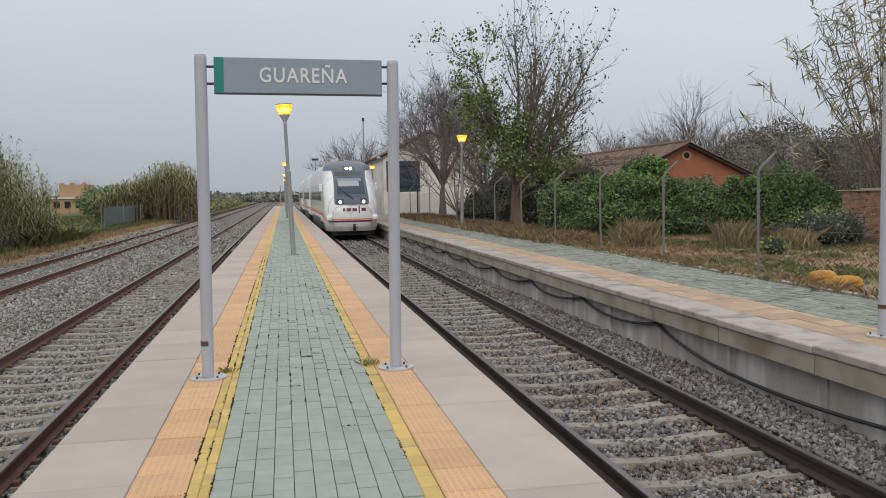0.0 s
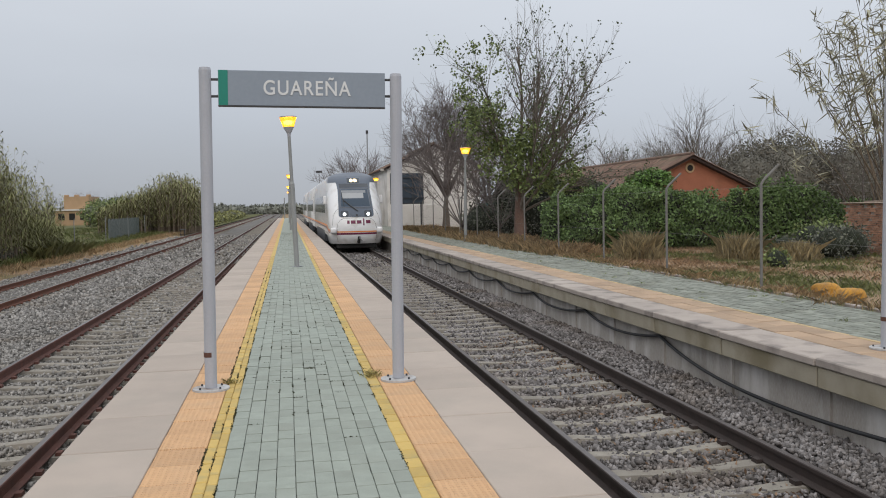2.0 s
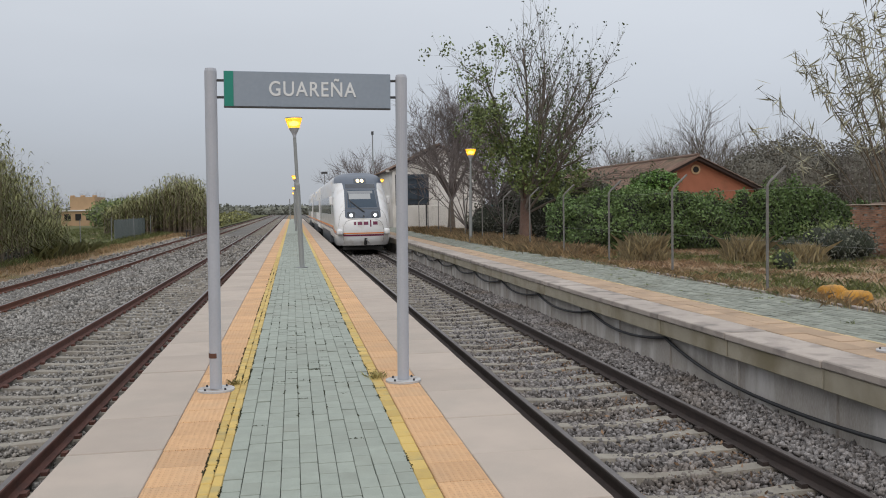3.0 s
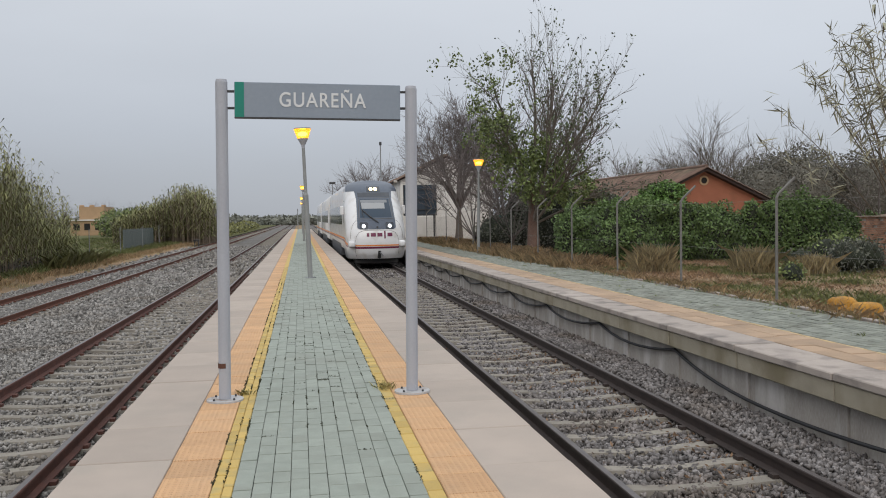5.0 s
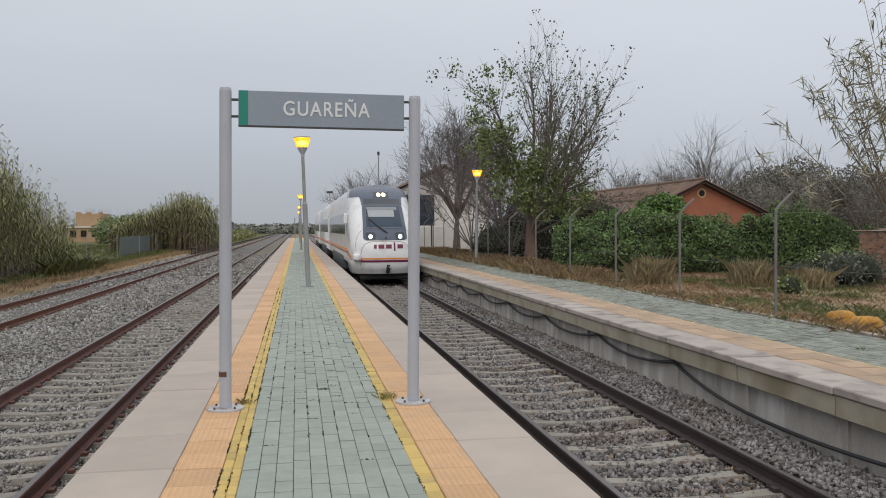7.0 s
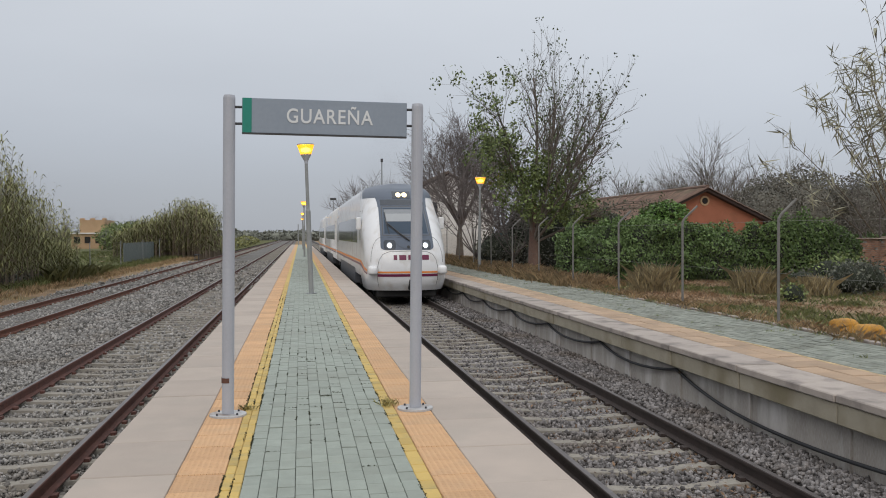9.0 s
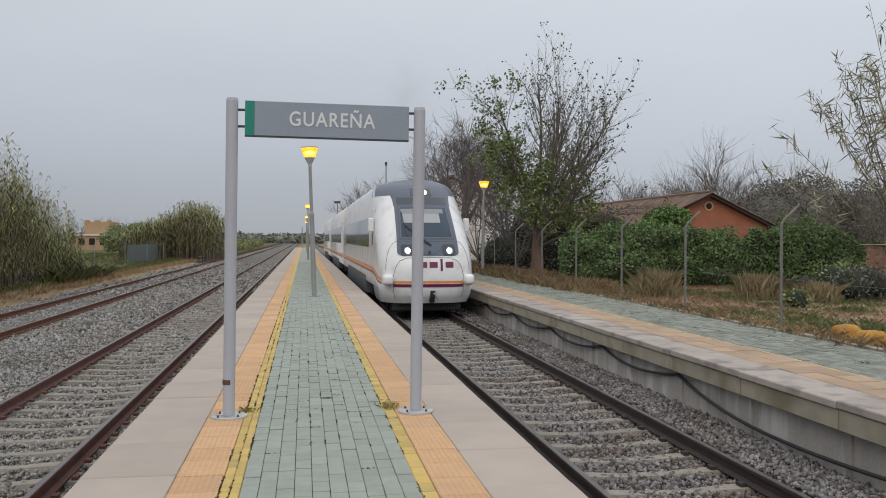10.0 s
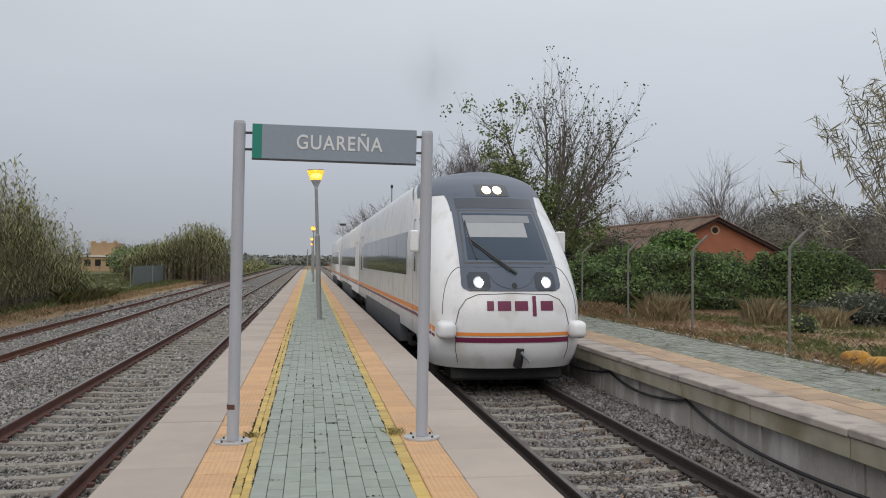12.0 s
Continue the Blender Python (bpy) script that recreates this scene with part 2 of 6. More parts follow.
def ground():
    bm = bmesh.new()
    xs = [-3000, -400, -120, -60, -30, -22, -16, -13, -11.3, -10.6, 5.5, 8.1, 8.42, 9, 12, 16, 22, 30, 60, 150, 400, 3000]
    ys = [-200, -30, -6] + [y for y in range(0, 120, 5)] + [130, 160, 200, 280, 420, 700, 1500, 4000]

    def z(x, y):
        if -10.7 < x < 5.6:
            return -1.02
        if x <= -10.7:
            base = -0.95 if x > -11.5 else -0.72
            return base + 0.10 * noise.noise(Vector((x * 0.2, y * 0.15, 0))) + (0.0 if y < 150 else 0.0)
        if x < 8.3:
            return -1.02
        return -0.10 + 0.07 * noise.noise(Vector((x * 0.3, y * 0.3, 3)))
    grid = [[bm.verts.new((x, y, z(x, y))) for y in ys] for x in xs]
    for i in range(len(xs) - 1):
        for j in range(len(ys) - 1):
            bm.faces.new((grid[i][j], grid[i + 1][j], grid[i + 1][j + 1], grid[i][j + 1]))
    tagged(part("ground", bm, M_GROUND), "dry earth with patchy weeds beside the tracks", "ground", kind="structure")


def rail_mesh(name, x, m_side, y1=FAR):
    prof = [(-0.07, -0.16), (0.07, -0.16), (0.07, -0.148), (0.012, -0.125), (0.012, -0.045), (0.036, -0.035), (0.036, -0.006), (0.028, 0.0), (-0.028, 0.0), (-0.036, -0.006), (-0.036, -0.035), (-0.012, -0.045), (-0.012, -0.125), (-0.07, -0.148)]
    bm = bmesh.new()
    ys = [Y0, 10, 30, 60, 120, 200, y1]
    rings = [[bm.verts.new((x + a, y, RAIL + b)) for a, b in prof] for y in ys]
    for r0, r1 in zip(rings, rings[1:]):
        for k in range(len(prof)):
            f = bm.faces.new((r0[k], r1[k], r1[(k + 1) % len(prof)], r0[(k + 1) % len(prof)]))
            f.material_index = 1 if k == 7 else 0
    return bm, [m_side, M_RAILTOP]


def track(name, xc, m_side, label, near=46):
    root = tagged(empty(name), label, "railway track", kind="structure")
    for s in (-1, 1):
        bm, ms = rail_mesh("rail", xc + s * HALF, m_side)
        part("rail", bm, ms, root, "rusty-sided steel rail")
    # sleepers with a waist, a clip beside each rail
    bm = bmesh.new()
    sec = [(-1.3, 0.095, 0.0), (-0.62, 0.09, -0.005), (-0.25, 0.075, -0.028), (0.25, 0.075, -0.028), (0.62, 0.09, -0.005), (1.3, 0.095, 0.0)]
    rings = []
    for x, w, dz in sec:
        rings.append([bm.verts.new(v) for v in ((x, -w - 0.03, -0.12), (x, -w, dz), (x, w, dz), (x, w + 0.03, -0.12))])
    for a, b in zip(rings, rings[1:]):
        for k in range(3):
            bm.faces.new((a[k], b[k], b[k + 1], a[k + 1]))
    for r in (rings[0], rings[-1]):
        bm.faces.new(r)
    for s in (-1, 1):
        for t in (-1, 1):
            box(bm, s * HALF + t * 0.115 - 0.03, s * HALF + t * 0.115 + 0.03, -0.05, 0.05, -0.004, 0.035, idx=1)
    bmesh.ops.recalc_face_normals(bm, faces=bm.faces[:])
    first = part("sleeper", bm, [M_SLEEPER, m_side], root)
    first.location = (xc, -5.8, RAIL - 0.165)
    n = -12
    while n < 90:
        o = new("sleeper", first.data)
        o.parent = root
        o.location = (xc + random.uniform(-0.015, 0.015), 2.25 + 0.65 * n + random.uniform(-0.012, 0.012), RAIL - 0.165 + random.uniform(-0.008, 0.004))
        n += 1
    bm = bmesh.new()
    for k in range(n, n + 260):
        y = 2.25 + 0.65 * k
        box(bm, xc - 1.3, xc + 1.3, y - 0.11, y + 0.11, RAIL - 0.3, RAIL - 0.168)
    far = part("far_sleepers", bm, M_SLEEPER, root)
    far["kind"] = "stuff"
    return root


def stones(name, label, areas, material):
    """Loose broken stones, thrown over strips (x0, x1, y0, y1, z, size, number)."""
    rng = np.random.default_rng(7)
    solid = 1.25 * np.array([(1, 0, 0.2), (-0.2, 1, 0), (-1, 0.1, -0.2), (0.2, -1, 0), (0, 0.2, 1), (0.1, -0.2, -1)], float)
    tris = np.array([(0, 1, 4), (1, 2, 4), (2, 3, 4), (3, 0, 4), (1, 0, 5), (2, 1, 5), (3, 2, 5), (0, 3, 5)])
    V, F, base = [], [], 0
    for x0, x1, y0, y1, z, size, num in areas:
        c = np.column_stack([rng.uniform(x0, x1, num), y0 + (y1 - y0) * rng.uniform(0, 1, num) ** 1.25, z + rng.uniform(-0.7, 0.75, num) * size])
        s = size * rng.uniform(0.35, 0.85, (num, 1, 1)) * rng.uniform(0.6, 1.1, (num, 1, 3))
        pts = solid[None] * s * rng.uniform(0.6, 1.25, (num, 6, 3))
        q = rng.normal(size=(num, 4)); q /= np.linalg.norm(q, axis=1, keepdims=True)
        w, a, b, d = q.T
        R = np.stack([1 - 2 * (b * b + d * d), 2 * (a * b - d * w), 2 * (a * d + b * w), 2 * (a * b + d * w), 1 - 2 * (a * a + d * d), 2 * (b * d - a * w),
                      2 * (a * d - b * w), 2 * (b * d + a * w), 1 - 2 * (a * a + b * b)], axis=1).reshape(num, 3, 3)
        pts = np.einsum("nij,nkj->nki", R, pts) + c[:, None, :]
        V.append(pts.reshape(-1, 3))
        F.append((tris[None] + (base + 6 * np.arange(num))[:, None, None]).reshape(-1, 3))
        base += 6 * num
    V, F = np.concatenate(V), np.concatenate(F)
    me = bpy.data.meshes.new(name)
    me.vertices.add(len(V)); me.vertices.foreach_set("co", V.ravel())
    me.loops.add(F.size); me.loops.foreach_set("vertex_index", F.ravel())
    me.polygons.add(len(F)); me.polygons.foreach_set("loop_start", np.arange(len(F)) * 3)
    me.update(calc_edges=True)
    me.materials.append(material)
    tagged(new(name, me), label, "ballast", kind="stuff")


def ballast():
    bm = bmesh.new()
    for strips in (((-10.7, -1.02), (-9.9, -0.86), (-7.3, -0.86), (-6.2, -0.95), (-4.75, -0.88), (-4.5, -0.925), (EDGE_L - 0.05, -0.93)), ((EDGE_R + 0.05, -0.93), (4.78, -0.925), (4.98, -0.86), (EDGE_2 + 0.21, -0.82))):
        cols = [[bm.verts.new((x, y, z)) for y in (Y0, 60, FAR)] for x, z in strips]
        for a, b in zip(cols, cols[1:]):
            for k in range(2):
                bm.faces.new((a[k], b[k], b[k + 1], a[k + 1]))
    tagged(part("ballast_bed", bm, M_BED), "bed of grey crushed stone under the tracks", "ballast", kind="structure")
    stones("ballast_stones", "grey crushed stone around the sleepers", [
        (EDGE_R + 0.1, 4.9, 3.2, 16, -0.908, 0.047, 34000), (4.75, 5.46, 3.2, 20, -0.83, 0.049, 17000), (EDGE_R + 0.1, 4.9, 16, 36, -0.915, 0.05, 16000), (4.8, 5.4, 20, 40, -0.83, 0.065, 5000), (EDGE_R + 0.1, 5.4, 36, 70, -0.9, 0.09, 6000), (EDGE_R + 0.1, 5.4, -6, 3.2, -0.9, 0.06, 3500)], M_BALLAST)
    stones("ballast_stones", "paler grey crushed stone of the two left tracks", [
        (-4.6, EDGE_L - 0.1, 5.0, 18, -0.912, 0.045, 24000), (-4.6, EDGE_L - 0.1, 18, 40, -0.922, 0.07, 8000), (-6.8, -4.5, 8.0, 22, -0.868, 0.048, 17000), (-6.8, -4.5, 22, 45, -0.868, 0.075, 7000),
        (-10.6, -6.0, 12, 45, -0.88, 0.058, 19000), (-10.6, EDGE_L - 0.1, 40, 85, -0.9, 0.12, 9000), (-10.6, EDGE_L - 0.1, -6, 8, -0.9, 0.08, 5000)], M_BALLAST_PALE)


# ---- platforms ----
def slab_run(root, name, x0, x1, y0, step, count, top, thick, material, gap=0.008, dz=0.003):
    bm = bmesh.new()
    box(bm, -(x1 - x0) / 2, (x1 - x0) / 2, -(step - gap) / 2, (step - gap) / 2, -thick, 0, bevel=0.006)
    first = part(name, bm, material, root)
    for k in range(count):
        o = first if k == 0 else new(name, first.data)
        o.parent = root
        o.location = ((x0 + x1) / 2, y0 + (k + 0.5) * step, top + random.uniform(-dz, dz))
    return first


def rows_of_pavers(root, name, xs, w, length, y0, y_parts, y1, top, material, gap=0.0036):
    """Running-bond rows: single pavers near, joined beyond."""
    bm = bmesh.new()
    box(bm, -w / 2 + gap / 2, w / 2 - gap / 2, -length / 2 + gap * 0.7, length / 2 - gap * 0.7, -0.05, 0, bevel=0.003)
    proto = part(name, bm, material, root)
    used = False
    V, F = [], []
    for i, x in enumerate(xs):
        y = Y0 + random.uniform(0, length)
        while y < y1:
            dz = random.gauss(0, 0.0022)
            if y0 < y < y_parts:
                o = proto if not used else new(name, proto.data)
                used = True
                o.parent = root
                o.location = (x, y, top + dz)
                o.rotation_euler = (random.gauss(0, 0.006), random.gauss(0, 0.006), random.gauss(0, 0.004))
            else:
                b = len(V)
                h, q = w / 2 - gap / 2, length / 2 - gap * 0.7
                V += [(x - h, y - q, top - 0.02), (x + h, y - q, top - 0.02), (x + h, y + q, top - 0.02), (x - h, y + q, top - 0.02),
                      (x - h, y - q, top + dz), (x + h, y - q, top + dz), (x + h, y + q, top + dz), (x - h, y + q, top + dz)]
                F += [(b + 4, b + 5, b + 6, b + 7), (b, b + 1, b + 5, b + 4), (b + 1, b + 2, b + 6, b + 5), (b + 3, b, b + 4, b + 7)]
            y += length
    if V:
        rest = new("far_" + name + "s", mesh_from(name, V, F, material))
        rest.parent = root
        rest["kind"] = "stuff"


def island_platform():
    root = tagged(empty("platform"), "island platform paved with grey-green pavers between orange tactile strips", "platform", kind="structure")
    bm = bmesh.new()
    box(bm, EDGE_L + 0.06, EDGE_R - 0.06, Y0, END_ISLAND, -1.05, -0.03)
    part("platform_core", bm, [M_JOINT], root)
    slab_run(root, "edge_slab", EDGE_L, -0.872, -5.85, 1.0, 156, 0, 0.14, M_SLAB)
    slab_run(root, "edge_slab", 1.165, EDGE_R, -5.45, 1.0, 155, 0, 0.14, M_SLAB)
    slab_run(root, "tactile_tile", -0.868, -0.545, -5.9, 0.4, 156, 0.001, 0.05, M_TACTILE_DOTS, gap=0.005)
    slab_run(root, "tactile_tile", 0.845, 1.161, -5.8, 0.4, 156, 0.001, 0.05, M_TACTILE_DOTS, gap=0.005)
    slab_run(root, "yellow_paver", -0.541, -0.475, -5.9, 0.2, 181, 0.0, 0.05, M_YELLOW, gap=0.007)
    slab_run(root, "yellow_paver", -0.473, -0.412, -5.95, 0.2, 181, 0.0, 0.05, M_YELLOW, gap=0.004)
    slab_run(root, "yellow_paver", 0.737, 0.841, -5.9, 0.2, 181, 0.0, 0.05, M_YELLOW, gap=0.005)
    bm = bmesh.new()
    for x0, x1, z in ((-0.868, -0.545, 0.0), (0.845, 1.161, 0.0)):
        box(bm, x0, x1, 56.5, END_ISLAND, -0.05, z)
    part("far_tactile_strip", bm, M_TACTILE, root)
    bm = bmesh.new()
    for x0, x1 in ((-0.541, -0.412), (0.737, 0.841)):
        box(bm, x0, x1, 30.3, END_ISLAND, -0.05, 0)
    part("far_yellow_line", bm, M_YELLOW, root)
    w = 1.149 / 10
    rows_of_pavers(root, "paver", [-0.41 + w * (i + 0.5) for i in range(10)], w, 0.225, 2.6, 9.2, 60, 0, M_PAVER)
    bm = bmesh.new()
    box(bm, -0.41, 0.735, 60, END_ISLAND, -0.05, 0)
    part("far_paving", bm, M_PAVER, root)


def side_platform():
    root = tagged(empty("platform_opposite"), "side platform with an overhanging concrete edge and green pavers", "platform", kind="structure")
    bm = bmesh.new()
    box(bm, EDGE_2 + 0.20, BACK_2, Y0, END_2, -1.05, -0.04)
    part("platform_wall", bm, M_WALL, root)
    bm = bmesh.new()
    box(bm, EDGE_2 + 0.5, BACK_2 - 0.11, Y0, END_2, -0.045, -0.015)
    part("joint_bed", bm, M_JOINT, root)
    # pale patched strip joints on the wall
    bm = bmesh.new()
    box(bm, 0, 0.22, -0.99, 0.99, -0.305, -0.09, bevel=0.01)
    lip = part("edge_beam", bm, M_LIP, root)
    bm = bmesh.new()
    box(bm, 0, 0.575, -0.993, 0.993, -0.086, 0.0, bevel=0.012)
    slab = part("edge_slab", bm, M_SLAB2, root)
    for k in range(75):
        for pr, dx in ((lip, 0.03), (slab, 0.0)):
            o = pr if k == 0 else new(pr.name, pr.data)
            o.parent = root
            o.location = (EDGE_2 + dx + random.uniform(-0.005, 0.005), Y0 + 2 * k + 1, random.uniform(-0.004, 0.004))
    bm = bmesh.new()
    for k in range(75):
        box(bm, EDGE_2 + 0.17, EDGE_2 + 0.202, Y0 + 2 * k - 0.012, Y0 + 2 * k + 0.012 + (0.14 if k % 4 == 0 else 0), -0.95, -0.31)
    part("wall_joint", bm, M_WALL, root)
    slab_run(root, "tactile_tile", EDGE_2 + 0.579, EDGE_2 + 0.895, -5.9, 0.4, 101, 0.0, 0.05, M_TACTILE_OLD, gap=0.007, dz=0.005)
    slab_run(root, "tactile_tile", EDGE_2 + 0.900, EDGE_2 + 1.215, -5.8, 0.4, 101, 0.0, 0.05, M_TACTILE_OLD, gap=0.007, dz=0.005)
    bm = bmesh.new()
    box(bm, EDGE_2 + 0.579, EDGE_2 + 1.215, 34.6, END_2, -0.05, 0)
    part("far_tactile_strip", bm, M_TACTILE_OLD, root)
    slab_run(root, "yellow_paver", EDGE_2 + 1.219, EDGE_2 + 1.278, -5.95, 0.2, 201, 0.0, 0.05, M_YELLOW_OLD, gap=0.004)
    w = 0.115
    n = int((BACK_2 - EDGE_2 - 1.28 - 0.1) / w)
    rows_of_pavers(root, "paver", [EDGE_2 + 1.28 + w * (i + 0.5) for i in range(n)], w, 0.225, 5.0, 10.4, 48, 0, M_PAVER2, gap=0.010)
    bm = bmesh.new()
    box(bm, EDGE_2 + 1.22, BACK_2 - 0.1, 48, END_2, -0.05, 0)
    part("far_paving", bm, M_PAVER2, root)
    bm = bmesh.new()
    for k in range(140):
        box(bm, BACK_2 - 0.1, BACK_2 + 0.02, k + Y0, k + Y0 + 0.99, -0.3, 0.02 + random.uniform(-0.01, 0.01), bevel=0.008)
    kb = part("back_kerb", bm, M_SLAB2, root)
    kb["kind"] = "stuff"


def dots(m, step=0.04):
    """Raised studs in relief on a tactile tile."""
    n, l = m.node_tree.nodes, m.node_tree.links
    b = n["Principled BSDF"]
    co = n.new("ShaderNodeTexCoord")
    sp = n.new("ShaderNodeSeparateXYZ")
    l.new(co.outputs["Object"], sp.inputs[0])
    acc = []
    for ax in ("X", "Y"):
        k = n.new("ShaderNodeMath"); k.operation = "MULTIPLY"; k.inputs[1].default_value = 2 * math.pi / step
        s = n.new("ShaderNodeMath"); s.operation = "SINE"
        l.new(sp.outputs[ax], k.inputs[0]); l.new(k.outputs[0], s.inputs[0])
        acc.append(s)
    ad = n.new("ShaderNodeMath"); ad.operation = "ADD"
    l.new(acc[0].outputs[0], ad.inputs[0]); l.new(acc[1].outputs[0], ad.inputs[1])
    r = n.new("ShaderNodeMapRange")
    r.inputs["From Min"].default_value, r.inputs["From Max"].default_value = 0.5, 1.4
    l.new(ad.outputs[0], r.inputs["Value"])
    bp = n.new("ShaderNodeBump")
    bp.inputs["Strength"].default_value, bp.inputs["Distance"].default_value = 0.9, 0.008
    l.new(r.outputs[0], bp.inputs["Height"])
    old = b.inputs["Normal"].links[0].from_socket
    l.new(old, bp.inputs["Normal"])
    l.new(bp.outputs[0], b.inputs["Normal"])
    return m


M_TACTILE_DOTS = dots(mat("studded_tactile_tile", (0.60, 0.36, 0.19), (0.53, 0.315, 0.165), 0.85, scale=7, fine=120, spread=0.09, stain=(0.45, 0.30, 0.18, 0.5), stain_scale=2))
M_TACTILE_OLD = dots(mat("worn_tactile_tile", (0.45, 0.315, 0.21), (0.365, 0.258, 0.175), 0.88, scale=4, fine=90, spread=0.12, stain=(0.30, 0.22, 0.155, 0.7), stain_scale=1.3))
M_YELLOW_OLD = mat("faded_yellow_paver", (0.50, 0.36, 0.19), (0.42, 0.32, 0.19), 0.85, scale=6, fine=120, spread=0.15, stain=(0.30, 0.25, 0.17, 0.7), stain_scale=2)
M_PAVER2 = mat("weathered_green_paver", (0.25, 0.262, 0.222), (0.185, 0.196, 0.165), 0.88, scale=5, fine=120, spread=0.2, stain=(0.13, 0.13, 0.10, 0.7), stain_scale=1.2)

M_FIELD = mat("olive_field_grass", (0.12, 0.125, 0.06), (0.085, 0.092, 0.045), 0.97, scale=0.5, fine=8, bump=0.6, stain=(0.19, 0.15, 0.09, 0.6), stain_scale=0.2)

M_FIELD.node_tree.nodes["Principled BSDF"].inputs["Specular IOR Level"].default_value = 0.05


def field():
    bm = bmesh.new()
    for x0, x1, y0, y1, z in ((-600, -13.2, -30, 120, -0.58), (-1500, -9.9, 120.0, 900, -0.585)):
        vs = [bm.verts.new(p) for p in ((x0, y0, z), (x1, y0, z - 0.12), (x1, y1, z - 0.12), (x0, y1, z))]
        bm.faces.new(vs)
    tagged(part("ground_field", bm, M_FIELD), "olive-green grassy field beyond the siding", "field", kind="structure")


ground()
field()
ballast()
track("track", TRACK_R, M_RUST_DARK, "ballasted railway track with concrete sleepers beside the platforms")
track("track_left", TRACK_L, M_RUST, "ballasted railway track with dark rusty rails")
track("track_far", TRACK_F, M_RUST2, "ballasted siding with red rusty rails")
island_platform()
side_platform()


# ---- the station sign ----
def station_sign(name, m, wide=1.72, label="", lean=0.038):
    root = tagged(empty(name, m), label, "sign", "station signs")
    for s in (-1, 1):
        bm = bmesh.new()
        tube(bm, [(s * wide / 2, 0, 0.02), (s * wide / 2 + lean, 0, 2.845 - 0.025 * s), (s * wide / 2 + lean, 0, 2.87 - 0.025 * s)], [0.054, 0.054, 0.048], 20)
        part("post", bm, M_STEEL, root, smooth=False)
        bm = bmesh.new()
        tube(bm, [(s * wide / 2, 0, 0.0), (s * wide / 2, 0, 0.018)], [0.165, 0.165], 24)
        plate = part("base_plate", bm, M_PLATE, root)
        for k in range(4):
            a = math.pi / 4 + k * math.pi / 2
            bm = bmesh.new()
            cx, cy = s * wide / 2 + 0.125 * math.cos(a), 0.125 * math.sin(a)
            tube(bm, [(cx, cy, 0.018), (cx, cy, 0.036)], [0.011, 0.009], 6)
            part("bolt", bm, M_DARKMETAL, plate)
        for z in (2.64, 2.79):
            bm = bmesh.new()
            tube(bm, [(s * (wide / 2 - 0.05) + lean, 0, z), (s * (wide / 2 - 0.125) + lean, 0, z)], [0.012, 0.012], 8)
            part("bracket", bm, M_DARKMETAL, root)
    bm = bmesh.new()
    tube(bm, [(-wide / 2, 0, 0.30), (-wide / 2, 0, 0.345)], [0.0555, 0.0555], 20, caps=False)
    part("rust_band", bm, M_RUSTBAND, root, "brown rust band round the post")
    x0, x1 = -wide / 2 + 0.115, wide / 2 - 0.10
    bm = bmesh.new()
    box(bm, x0, x1, -0.022, 0.022, 2.555, 2.87, bevel=0.004)
    panel = part("panel", bm, M_PANEL, root, "grey enamel panel")
    panel.matrix_basis = Matrix.Translation((lean * 0.92, 0, 2.702)) @ pose(0, 0, 0, 0, 0.9, 0) @ Matrix.Translation((0, 0, -2.71))
    bm = bmesh.new()
    box(bm, x0, x1, -0.028, 0.028, 2.545, 2.556)
    part("bottom_edge", bm, M_DARKMETAL, panel)
    bm = bmesh.new()
    box(bm, x0 + 0.004, x0 + 0.085, -0.0255, -0.0215, 2.557, 2.868)
    part("green_stripe", bm, M_SIGNGREEN, panel)
    cu = bpy.data.curves.new("name_text", "FONT")
    cu.body = "GUARE\u00d1A"
    cu.size, cu.extrude, cu.align_x, cu.align_y = 0.195, 0.003, "CENTER", "CENTER"
    cu.space_character = 1.12
    cu.offset = 0.002
    ob = new("lettering", cu)
    deps = bpy.context.evaluated_depsgraph_get()
    me = bpy.data.meshes.new_from_object(ob.evaluated_get(deps))
    bpy.data.objects.remove(ob)
    me.materials.clear(); me.materials.append(M_WHITE)
    ob = new("lettering", me)
    ob.parent = panel
    ob.matrix_basis = pose(0.045, -0.0245, 2.712, 90, 0, 0) @ Matrix.Diagonal((0.80, 0.95, 1, 1))
    return root


station_sign("station_sign", pose(0.174, 8.077, 0, 0, 0, -0.5), 1.708, "grey station name sign on two steel posts on the island platform")


